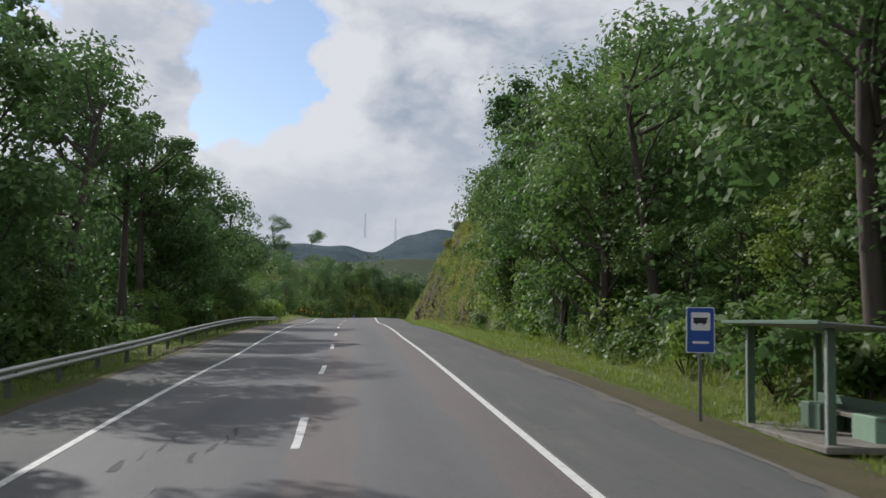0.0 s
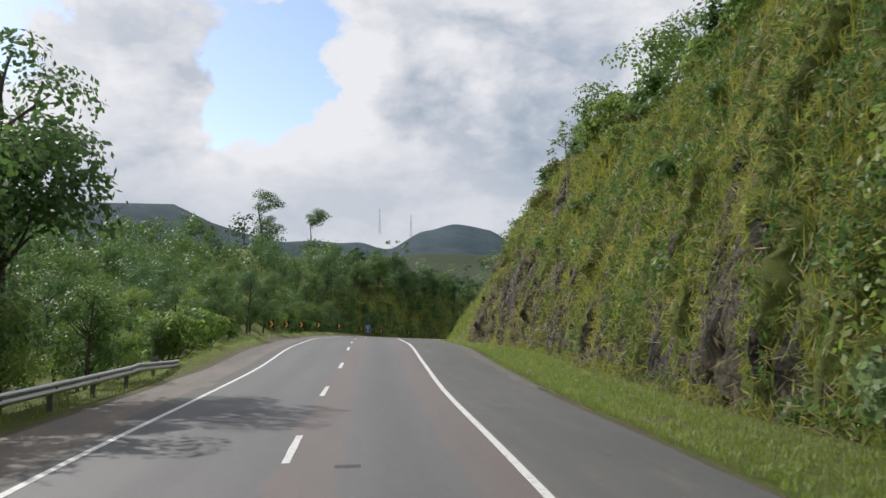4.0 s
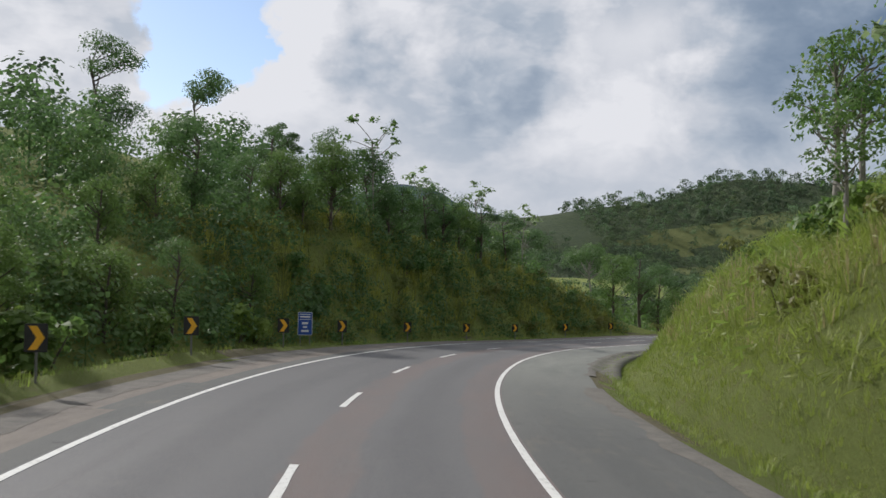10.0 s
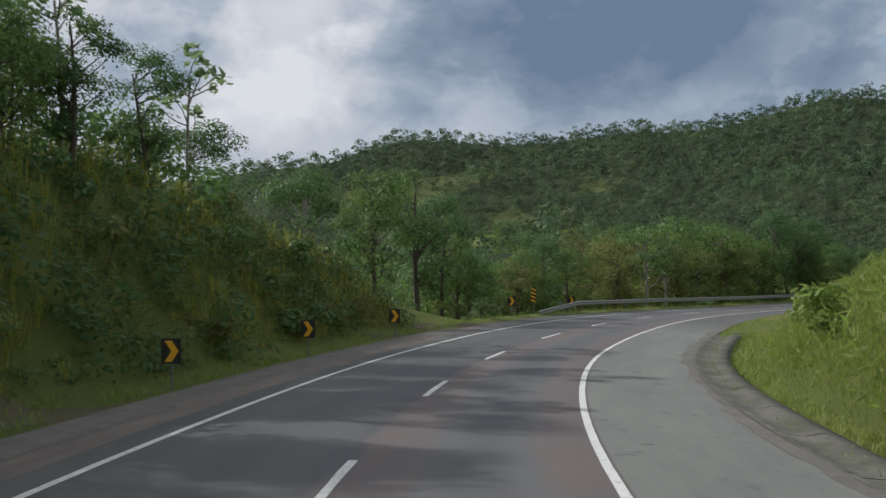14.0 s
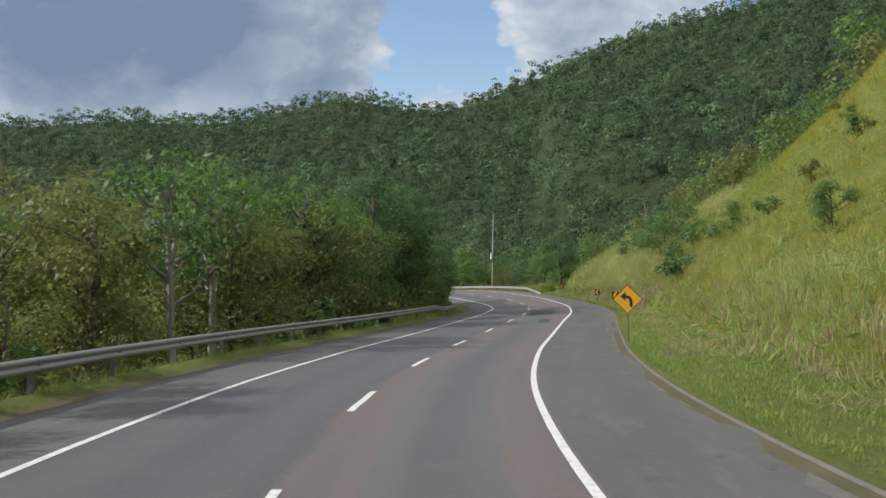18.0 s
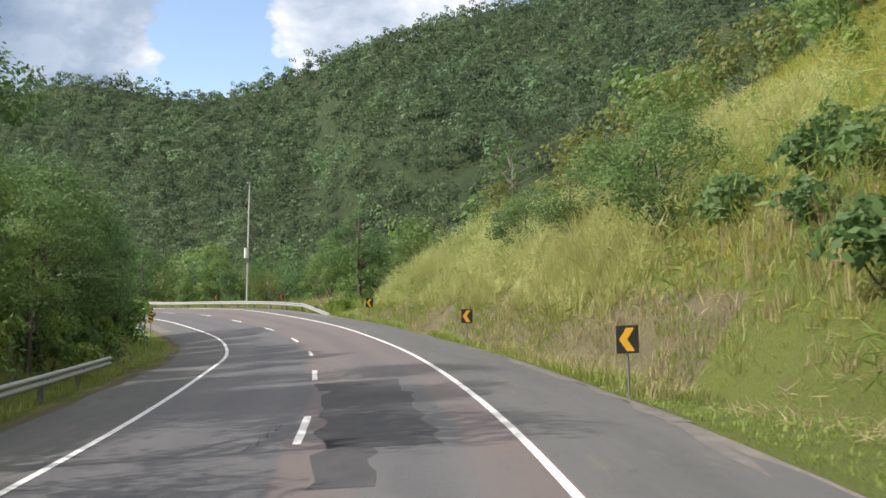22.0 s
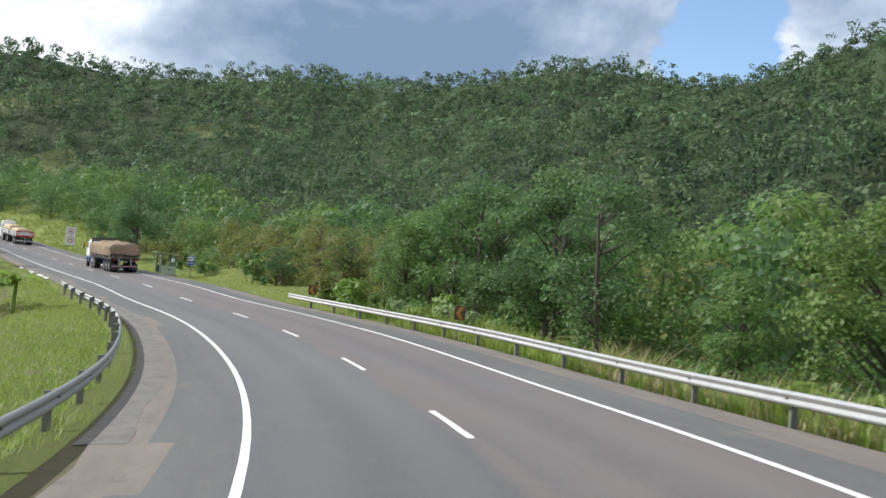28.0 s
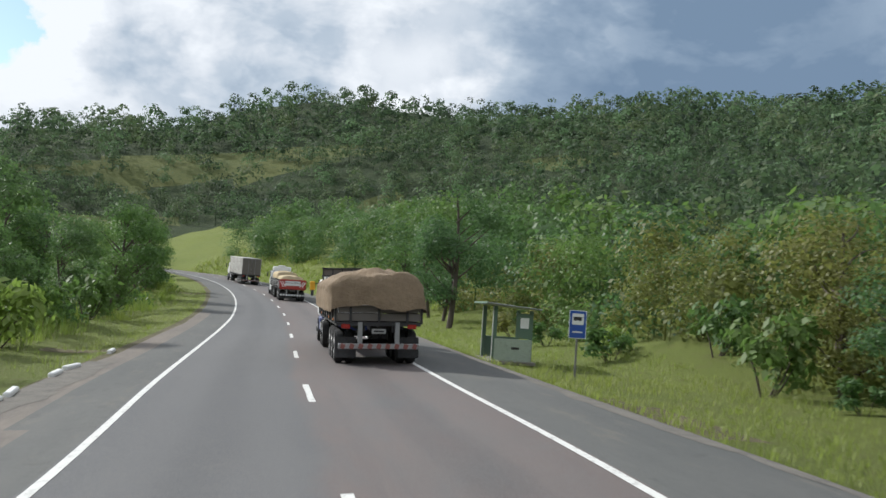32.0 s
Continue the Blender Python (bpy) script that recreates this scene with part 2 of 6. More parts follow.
CANE = leafy("cane_leaves", (0.150, 0.205, 0.055), (0.440, 0.490, 0.190), (0.440, 0.420, 0.175), 0.42)

_b = Mat("bark", 0.9)
BARK = _b.color(_b.mix(_b.noise(6.0, 5.0, 0.6, (1, 1, 0.2)), (0.035, 0.028, 0.022), (0.13, 0.105, 0.085))).bump(_b.noise(14.0, 4.0, 0.6, (1, 1, 0.15)), 0.6, 0.03).m
_b = Mat("pale_bark", 0.85)
PALE_BARK = _b.color(_b.mix(_b.noise(5.0, 5.0, 0.6, (1, 1, 0.3)), (0.12, 0.11, 0.09), (0.34, 0.32, 0.28))).bump(_b.noise(12.0, 4.0), 0.4, 0.02).m

# asphalt: grey with reddish worn wheel tracks in the right lane's edge, patches, oil stains
def lane_coords(m):
    """Metres across (x) and along (y) the road, from its map."""
    uv = m.n("ShaderNodeUVMap").outputs["UV"]
    x = m.n("ShaderNodeSeparateXYZ")
    m.link(uv, x.inputs[0])
    return uv, x.outputs["X"], x.outputs["Y"]


def lane_noise(m, uv, across, along, detail=5.0, rough=0.6):
    mp = m.n("ShaderNodeMapping", Scale=(across, along, 1.0))
    m.link(uv, mp.inputs["Vector"])
    n = m.n("ShaderNodeTexNoise", Scale=1.0, Detail=detail, Roughness=rough)
    m.link(mp.outputs["Vector"], n.inputs["Vector"])
    return n.outputs["Fac"]


def m_op(m, op, a, b):
    n = m.n("ShaderNodeMath")
    n.operation = op
    for k, v in enumerate((a, b)):
        if isinstance(v, (int, float)):
            n.inputs[k].default_value = v
        else:
            m.link(v, n.inputs[k])
    return n.outputs[0]


def stripe_of(m, across, at, half, soft):
    """1 within half a width of at, fading over soft."""
    return m.steps(m_op(m, "ABSOLUTE", m_op(m, "SUBTRACT", across, at), 0.0), half + soft, half)


# asphalt: grey lanes, reddish old layer showing in bands, polished wheel tracks, an oil streak down each lane
_a = Mat("asphalt", 0.70, 0.0, 0.45)
_uv, _x, _y = lane_coords(_a)
_xw = m_op(_a, "ADD", _x, m_op(_a, "MULTIPLY", m_op(_a, "SUBTRACT", lane_noise(_a, _uv, .35, .22, 6.0, .7), .5), 1.1))
_c = _a.mix(_a.steps(lane_noise(_a, _uv, .25, .035), 0.36, 0.66), (0.058, 0.059, 0.062), (0.084, 0.084, 0.085))
_far = _a.steps(_y, 352.0, 366.0)
_near = _a.steps(_y, 366.0, 352.0)
# left lane darker and bluer between about 190 and 430 m
_left_darker = m_op(_a, "MULTIPLY", _a.steps(_xw, 0.05, -0.15), m_op(_a, "MULTIPLY", _a.steps(_y, 180.0, 196.0), _a.steps(_y, 450.0, 425.0)))
_c = _a.mix(m_op(_a, "MULTIPLY", _left_darker, 0.6), _c, (0.038, 0.040, 0.044))
_red_b = m_op(_a, "MULTIPLY", m_op(_a, "ADD", stripe_of(_a, _xw, .42, .42, .14), stripe_of(_a, _xw, 3.15, .50, .14)), m_op(_a, "MULTIPLY", _near, _a.steps(lane_noise(_a, _uv, .05, .045), 0.28, 0.42)))
_red_v = m_op(_a, "MULTIPLY", m_op(_a, "MULTIPLY", _far, _a.steps(_xw, -0.35, 0.0)), _a.steps(lane_noise(_a, _uv, .3, .06), 0.30, 0.46))
_c = _a.mix(m_op(_a, "MINIMUM", m_op(_a, "ADD", _red_b, _red_v), 0.85), _c, _a.mix(_a.steps(lane_noise(_a, _uv, 1.2, .3), 0.35, 0.65), (0.114, 0.078, 0.067), (0.094, 0.073, 0.066)))
_tracks = m_op(_a, "ADD", stripe_of(_a, _x, .95, .28, .35), stripe_of(_a, _x, 2.55, .28, .35))
_tracks = m_op(_a, "ADD", _tracks, m_op(_a, "ADD", stripe_of(_a, _x, -.95, .28, .35), stripe_of(_a, _x, -2.55, .28, .35)))
_c = _a.mix(m_op(_a, "MULTIPLY", _tracks, 0.16), _c, (0.118, 0.114, 0.110))
_oil = m_op(_a, "ADD", stripe_of(_a, _xw, 1.75, .22, .4), stripe_of(_a, _xw, -1.75, .22, .4))
_c = _a.mix(m_op(_a, "MULTIPLY", _oil, m_op(_a, "MULTIPLY", lane_noise(_a, _uv, .8, .12), 0.75)), _c, (0.040, 0.040, 0.042))
_c = _a.mix(m_op(_a, "MULTIPLY", _a.steps(lane_noise(_a, _uv, 1.6, .05, 6.0, .7), 0.52, 0.74), 0.6), _c, (0.050, 0.049, 0.051))
_c = _a.mix(m_op(_a, "MULTIPLY", _a.steps(_a.noise(0.9, 6.0, 0.75, world=True), 0.55, 0.75), 0.5), _c, (0.108, 0.102, 0.096))
_c = _a.mix(_a.steps(_a.noise(60.0, 2.0, world=True), 0.45, 0.75), _c, (0.145, 0.140, 0.134))
ASPHALT = _a.color(_c).bump(_a.noise(90.0, 3.0, world=True), 0.5, 0.006).m
_a = Mat("patch_asphalt", 0.8, 0.0, 0.35)
PATCH = _a.color(_a.mix(_a.steps(_a.noise(1.5, 6.0, world=True), 0.4, 0.7), (0.044, 0.044, 0.046), (0.060, 0.059, 0.060))).bump(_a.noise(70.0, 3.0, world=True), 0.5, 0.008).m
def shoulder_mat(name, lo, hi, dust, much, pale=False):
    """Rough shoulder paving, streaked along the road, dust thickening in drifts."""
    m = Mat(name, 0.84, 0.0, 0.3)
    uv, x, y = lane_coords(m)
    c = m.mix(m.steps(lane_noise(m, uv, .7, .08, 6.0, .7), 0.36, 0.66), lo, hi)
    c = m.mix(m_op(m, "MULTIPLY", m.steps(lane_noise(m, uv, 1.4, .35, 6.0, .75), 0.62 - .25 * much, 0.80 - .2 * much), .8), c, dust)
    if pale:
        inside = m_op(m, "MULTIPLY", m_op(m, "MULTIPLY", m.steps(y, 176.0, 200.0), m.steps(y, 276.0, 262.0)), m.steps(x, 3.0, 3.6))
        c = m.mix(inside, c, m.mix(m.steps(lane_noise(m, uv, .6, .1, 6.0, .7), 0.35, 0.65), (0.135, 0.142, 0.128), (0.190, 0.194, 0.172)))
    c = m.mix(m.steps(m.noise(1.7, 6.0, 0.8, world=True), 0.58, 0.72), c, tuple(.62 * v for v in lo))
    c = m.mix(m.steps(m.noise(45.0, 3.0, world=True), 0.5, 0.8), c, tuple(1.7 * v for v in lo))
    return m.color(c).bump(m.noise(60.0, 4.0, world=True), 0.6, 0.008).m


SHOULDER = shoulder_mat("shoulder_asphalt", (0.076, 0.078, 0.075), (0.104, 0.103, 0.097), (0.150, 0.132, 0.106), .3, True)
DUSTY_SHOULDER = shoulder_mat("dusty_shoulder", (0.108, 0.095, 0.083), (0.142, 0.122, 0.104), (0.175, 0.150, 0.122), .8)
_a = Mat("road_dust", 0.95, 0.0, 0.2)
_c = _a.mix(_a.steps(_a.noise(1.6, 6.0, 0.7, world=True), 0.35, 0.7), (0.165, 0.153, 0.133), (0.102, 0.097, 0.089))
DUST = _a.color(_a.mix(_a.steps(_a.noise(22.0, 4.0, 0.7, world=True), 0.5, 0.75), _c, (0.21, 0.197, 0.175))).bump(_a.noise(40.0, 4.0, world=True), 0.7, 0.02).m
_a = Mat("road_paint", 0.6, 0.0, 0.4)
_c = _a.mix(_a.steps(_a.noise(7.0, 6.0, 0.7, world=True), 0.52, 0.72), (0.60, 0.60, 0.57), (0.26, 0.25, 0.24))
ROAD_PAINT = _a.color(_c).bump(_a.noise(60.0, 3.0, world=True), 0.4, 0.004).m
_a = Mat("concrete", 0.85)
CONCRETE = _a.color(_a.mix(_a.steps(_a.noise(2.0, 6.0), 0.35, 0.7), (0.22, 0.205, 0.18), (0.13, 0.12, 0.10))).bump(_a.noise(25.0, 4.0), 0.4, 0.01).m
_a = Mat("old_concrete", 0.9)
_c = _a.mix(_a.steps(_a.noise(0.9, 6.0, 0.7, world=True), 0.36, 0.64), (0.155, 0.145, 0.125), (0.075, 0.075, 0.050))
OLD_CONCRETE = _a.color(_a.mix(_a.steps(_a.noise(6.0, 5.0, 0.7, world=True), 0.5, 0.72), _c, (0.060, 0.066, 0.030))).bump(_a.noise(18.0, 5.0), 0.6, 0.02).m
_a = Mat("ground", 0.95, 0.0, 0.2)
_c = _a.mix(_a.steps(_a.noise(0.12, 5.0, world=True), 0.38, 0.66), (0.190, 0.225, 0.050), (0.150, 0.190, 0.042))
_c = _a.mix(_a.steps(_a.noise(1.3, 6.0, 0.7, world=True), 0.52, 0.74), _c, (0.170, 0.150, 0.070))
_c = _a.mix(_a.steps(_a.noise(5.0, 5.0, 0.7, world=True), 0.62, 0.80), _c, (0.150, 0.118, 0.066))
_c = _a.mix(_a.steps(_a.noise(16.0, 6.0, 0.75, world=True), 0.40, 0.60), (0.118, 0.150, 0.034), _c)
_c = _a.mix(_a.steps(_a.noise(38.0, 4.0, 0.7, world=True), 0.56, 0.72), _c, (0.235, 0.230, 0.095))
GROUND = _a.color(_c).bump(_a.noise(14.0, 7.0, 0.8, world=True), 1.0, 0.14).m
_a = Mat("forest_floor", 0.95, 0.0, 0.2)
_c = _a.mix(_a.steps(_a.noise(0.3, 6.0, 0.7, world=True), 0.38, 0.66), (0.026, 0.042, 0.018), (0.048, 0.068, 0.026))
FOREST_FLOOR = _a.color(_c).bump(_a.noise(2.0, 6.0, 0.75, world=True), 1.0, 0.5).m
_a = Mat("hill_pasture", 0.95, 0.0, 0.1)
_c = _a.mix(_a.steps(_a.noise(0.05, 6.0, 0.7, world=True), 0.38, 0.64), (0.112, 0.124, 0.046), (0.078, 0.096, 0.036))
HILL_PASTURE = _a.color(_a.mix(_a.steps(_a.noise(0.5, 5.0, 0.75, world=True), 0.52, 0.70), _c, (0.048, 0.068, 0.026))).bump(_a.noise(0.9, 6.0, 0.75, world=True), 1.0, 0.5).m
# far forest, with the bluish haze of distance put into its base colour
_a = Mat("hazy_distant_forest", 0.95, 0.0, 0.1)
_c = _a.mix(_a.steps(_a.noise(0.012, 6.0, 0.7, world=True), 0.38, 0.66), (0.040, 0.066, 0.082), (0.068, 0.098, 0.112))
DISTANT_HAZE = _a.color(_c).bump(_a.noise(0.08, 6.0, 0.75, world=True), 1.0, 6.0).m
_a = Mat("soil", 0.95, 0.0, 0.2)
SOIL = _a.color(_a.mix(_a.steps(_a.noise(0.8, 6.0, 0.7, world=True), 0.35, 0.7), (0.120, 0.102, 0.060), (0.082, 0.080, 0.040))).bump(_a.noise(9.0, 6.0, 0.7, world=True), 0.8, 0.08).m
_a = Mat("rock", 0.88, 0.0, 0.35)
_c = _a.mix(_a.steps(_a.noise(0.9, 8.0, 0.7), 0.38, 0.66), (0.058, 0.054, 0.047), (0.190, 0.172, 0.138))
_c = _a.mix(_a.steps(_a.noise(0.35, 4.0, 0.6, world=True), 0.48, 0.66), _c, (0.140, 0.110, 0.062))
_c = _a.mix(_a.steps(_a.noise(1.1, 6.0, 0.75, world=True), 0.54, 0.66), _c, (0.085, 0.095, 0.040))
_v = _a.n("ShaderNodeTexVoronoi", Scale=1.5)
_v.feature = "DISTANCE_TO_EDGE"
_vm = _a.n("ShaderNodeMapping", Scale=(1.2, 1.2, .8), Rotation=(0.2, 0.15, 0.4))
_a.link(_a.co, _vm.inputs["Vector"])
_a.link(_vm.outputs["Vector"], _v.inputs["Vector"])
_c = _a.mix(_a.steps(_v.outputs["Distance"], -0.01, 0.09), (0.022, 0.020, 0.018), _c)
_h = _a.n("ShaderNodeMath")
_h.operation = "ADD"
_a.link(_a.steps(_v.outputs["Distance"], -0.3, 0.4), _h.inputs[0])
_a.link(_a.noise(3.2, 9.0, 0.8), _h.inputs[1])
ROCK = _a.color(_c).bump(_h.outputs[0], 1.0, 0.30).m
ZINC = paint("galvanised_steel", (0.46, 0.46, 0.44), 0.42, 0.7, 0.5, 1.5)
OLD_ZINC = paint("dull_steel", (0.30, 0.31, 0.30), 0.55, 0.5, 0.5, 2.0)
POST_STEEL = paint("post_steel", (0.17, 0.17, 0.16), 0.6, 0.4, 0.5, 2.0)
SIGN_BLACK = paint("sign_black", (0.018, 0.018, 0.018), 0.5)
SIGN_YELLOW = paint("sign_yellow", (0.78, 0.40, 0.020), 0.45, 0, 0.3)
SIGN_BLUE = paint("sign_blue", (0.020, 0.075, 0.330), 0.45, 0, 0.3)
SIGN_WHITE = paint("sign_white", (0.74, 0.74, 0.72), 0.5, 0, 0.3)
SIGN_RED = paint("sign_red", (0.50, 0.030, 0.025), 0.5)
SHELTER_GREEN = paint("shelter_green", (0.105, 0.170, 0.120), 0.7, 0, 0.6, 2.0)

# ---- the road's line: x, y, height and cross fall every 14 m ----
LINE_A = [(4.23, -59.85, -1.77, 0.002), (3.09, -45.90, -1.35, 0.011), (1.95, -31.94, -0.93, 0.019), (0.81, -17.99, -0.51, 0.027), (-0.33, -4.03, -0.08, 0.034), (-1.49, 9.92, 0.34, 0.038), (-2.61, 23.88, 0.78, 0.036), (-3.60, 37.84, 1.11, 0.029), (-4.73, 51.79, 1.47, 0.021), (-5.79, 65.75, 1.79, 0.018), (-6.90, 79.71, 1.99, 0.020), (-7.95, 93.67, 2.05, 0.027), (-8.83, 107.64, 2.23, 0.034), (-9.80, 121.60, 2.58, 0.033), (-10.85, 135.56, 2.58, 0.022), (-11.74, 149.57, 2.51, 0.004), (-12.55, 163.62, 2.23, -0.016), (-12.32, 177.74, 2.06, -0.031), (-10.75, 191.83, 1.76, -0.036), (-7.70, 205.70, 1.39, -0.025)]
LINE_B = [(-2.99, 219.15, 0.94, -0.015), (3.25, 232.00, 0.39, -0.006), (10.89, 244.07, -0.02, -0.006), (20.03, 254.93, -0.30, -0.011), (29.98, 264.82, -0.67, -0.006), (41.01, 273.58, -1.14, 0.004), (52.78, 281.37, -1.64, 0.007), (64.86, 288.52, -2.10, 0.013), (76.99, 295.51, -2.46, 0.027), (89.13, 302.46, -2.78, 0.038), (100.90, 310.00, -3.15, 0.050), (112.39, 318.08, -3.61, 0.066), (123.13, 327.22, -3.81, 0.085), (132.80, 337.56, -3.90, 0.099), (141.81, 348.58, -4.01, 0.097), (149.42, 360.64, -4.35, 0.084), (155.63, 373.44, -4.77, 0.073), (160.54, 386.76, -4.93, 0.070), (164.45, 400.37, -5.08, 0.064), (166.90, 414.26, -5.06, 0.057)]
LINE_C = [(169.23, 428.15, -4.85, 0.056), (170.96, 442.16, -4.70, 0.052), (172.78, 456.09, -4.58, 0.048), (174.64, 469.95, -4.40, 0.040), (176.38, 483.79, -4.15, 0.030), (177.87, 497.67, -3.77, 0.020), (179.08, 511.59, -3.30, 0.010), (179.95, 525.58, -2.77, 0.004), (180.38, 539.59, -2.20, 0.000), (180.34, 553.62, -1.61, -0.001), (179.58, 567.59, -1.00, 0.000), (177.90, 581.50, -0.39, 0.000), (175.08, 595.19, 0.20, 0.000), (170.74, 608.54, 0.72, 0.000), (165.08, 621.39, 1.20, 0.000), (156.96, 634.83, 1.66, 0.000), (150.08, 644.99, 2.00, 0.000)]
LINE = np.array(LINE_A + LINE_B + LINE_C)
S0, STEP = -60.0, 14.0
S_END = S0 + STEP * (len(LINE) - 1)


def road_line(s):
    """Centre line at s metres (array): x, y, z, cross fall."""
    u = np.clip((np.asarray(s, float) - S0) / STEP, 0, len(LINE) - 1.001)
    i = u.astype(int)
    f = (u - i)[..., None]
    p = [LINE[np.clip(i + k, 0, len(LINE) - 1)] for k in (-1, 0, 1, 2)]
    return 0.5 * (2 * p[1] + (p[2] - p[0]) * f + (2 * p[0] - 5 * p[1] + 4 * p[2] - p[3]) * f**2 + (3 * p[1] - p[0] - 3 * p[2] + p[3]) * f**3)


def sideways(s):
    """Unit vector to the right of the road at s."""
    a, b = road_line(np.asarray(s, float) - 1.5), road_line(np.asarray(s, float) + 1.5)
    t = (b - a)[..., :2]
    t = t / np.linalg.norm(t, axis=-1, keepdims=True)
    return np.stack([t[..., 1], -t[..., 0]], -1)


def lumps(x, y, scale, seed=0.0):
    """Smooth value noise in -1..1 over arrays."""
    x, y = np.asarray(x, float) / scale + seed * 17.3, np.asarray(y, float) / scale - seed * 9.1
    i, j = np.floor(x), np.floor(y)
    fx, fy = x - i, y - j
    fx, fy = fx * fx * (3 - 2 * fx), fy * fy * (3 - 2 * fy)

    def h(a, b):
        v = np.sin(a * 127.1 + b * 311.7 + seed * 74.7) * 43758.5453
        return (v - np.floor(v)) * 2 - 1

    return (h(i, j) * (1 - fx) + h(i + 1, j) * fx) * (1 - fy) + (h(i, j + 1) * (1 - fx) + h(i + 1, j + 1) * fx) * fy


# cuttings and fills beside the road: s, foot of the slope, its height, its width, slope beyond
RIGHT = np.array([(-60, 11, 4, 12, .30), (60, 12, 5, 8, .5), (78, 12, 9.5, 4.5, .8), (92, 12, 13, 4, .8), (140, 11.4, 13, 4.5, .7), (156, 10.3, 11.5, 5, .65), (168, 8.9, 7, 6.5, .55),
                  (180, 8.2, 6, 7, .5), (215, 8.6, 6, 6.5, .55), (240, 9, 4.5, 6, .5), (268, 9.5, 2.5, 6, .45), (300, 11.5, 4.5, 8, .62), (326, 11, 5.6, 8, .66), (340, 10.2, 7.6, 8, .88),
                  (352, 9.4, 8.6, 7.5, .98), (370, 8.3, 5.4, 6, .82), (396, 8.2, 3.5, 5, .5), (412, 9, 0.3, 5, .1), (425, 8, -1.2, 5, .0), (480, 9, -.4, 5, .08), (520, 13, .5, 4, .15), (585, 11, .8, 5, .2), (615, 9, 4, 10, .3), (730, 9, 6, 12, .3)])
LEFT = np.array([(-60, 8, -1, 4, 0), (100, 8, -1, 4, 0), (130, 8, 0, 5, .1), (160, 8, 1.2, 5, .25), (200, 8.5, 4.5, 6, .3), (228, 8.5, 8.5, 6.5, .3),
                 (248, 8.5, 7.0, 7, .2), (282, 8, -1, 4, -.1), (338, 8, -1.4, 4, -.1), (352, 7.6, 1.2, 3, .25), (394, 7.6, 1.2, 3, .25), (406, 8, -.9, 5, -.05),
                 (470, 8, -.8, 5, -.02), (730, 8, 0, 5, .05)])


def beside(s, d):
    """Height of the ground above the road's plane at s, d (arrays)."""
    s, d = np.broadcast_arrays(np.asarray(s, float), np.asarray(d, float))
    out = np.zeros(s.shape)
    for side, tab in ((1, RIGHT), (-1, LEFT)):
        b, h, w, k = (np.interp(s, tab[:, 0], tab[:, i]) for i in (1, 2, 3, 4))
        v = d * side
        t = np.clip((v - b) / w, 0, 1)
        rise = h * (t**0.8 if side > 0 else t * t * (3 - 2 * t)) + k * np.clip(v - b - w, 0, 40)
        wob = (lumps(s, d, 5.0, 3) * .35 + lumps(s, d, 13.0, 4) * .8) * np.clip((v - b) / 4, 0, 1)
        berm = -0.24 * np.clip(v - 6.65, 0, 1) if side > 0 else -0.12 * np.clip(v - 6.3, 0, 1)
        if side > 0:
            berm = berm + .55 * np.clip((v - 6.6) / 1.3, 0, 1) * np.interp(s, [262, 272, 340, 350], [0, 1, 1, 0])
        if side < 0:
            berm = berm + 0.42 * np.exp(-((v - 6.9) / 0.55) ** 2) * np.interp(s, [100, 110, 190, 215, 262, 268, 345, 350], [0, 1, 1, 0, 0, .6, .6, 0])
        out = np.where(v > 0, rise + wob + berm, out)
    return out


def place(s, d):
    """World place of the ground at s along and d to the right of the road."""
    s, d = np.broadcast_arrays(np.asarray(s, float), np.asarray(d, float))
    c, n = road_line(s), sideways(s)
    z = c[..., 2] + c[..., 3] * np.clip(d, -6.5, 4.2) - .04 * np.clip(d - 4.2, 0, 5) + beside(s, d)
    return np.stack([c[..., 0] + n[..., 0] * d, c[..., 1] + n[..., 1] * d, z], -1)


def heading(s):
    n = sideways(s)
    return math.degrees(math.atan2(n[1], n[0]))


def stand(s, d, turn=0.0, lift=0.0):
    """Pose of a thing on the ground beside the road, its +y along the road."""
    x, y, z = place(s, d)
    return pose(x, y, z + lift, 0, 0, heading(s) + turn)


# ---- far hills: crests as polylines of x, y, height ----
CREST = np.array([(640, 60, 150), (650, 260, 176), (615, 420, 162), (562, 545, 136), (546, 596, 119), (494, 642, 97), (425, 745, 95), (350, 785, 86), (289, 812, 78),
                  (226, 836, 74), (70, 862, 46), (-160, 900, 46), (-420, 860, 50)], float)
BLUE = np.array([(-1500, 900, 190), (-900, 1300, 190), (-560, 1560, 170), (-330, 1750, 120), (-20, 1975, 165), (300, 2100, 110), (800, 2000, 90), (1500, 1200, 130), (1600, 200, 130)], float)


def to_crest(x, y, crest):
    best, high = np.full(x.shape, 1e9), np.zeros(x.shape)
    for a, b in zip(crest[:-1], crest[1:]):
        v = b[:2] - a[:2]
        t = np.clip(((x - a[0]) * v[0] + (y - a[1]) * v[1]) / (v @ v), 0, 1)
        r = np.hypot(x - a[0] - t * v[0], y - a[1] - t * v[1])
        high = np.where(r < best, a[2] + t * (b[2] - a[2]), high)
        best = np.minimum(best, r)
    return best, high


_S = np.arange(S0, S_END, 2.0)
_C, _N = road_line(_S), sideways(_S)


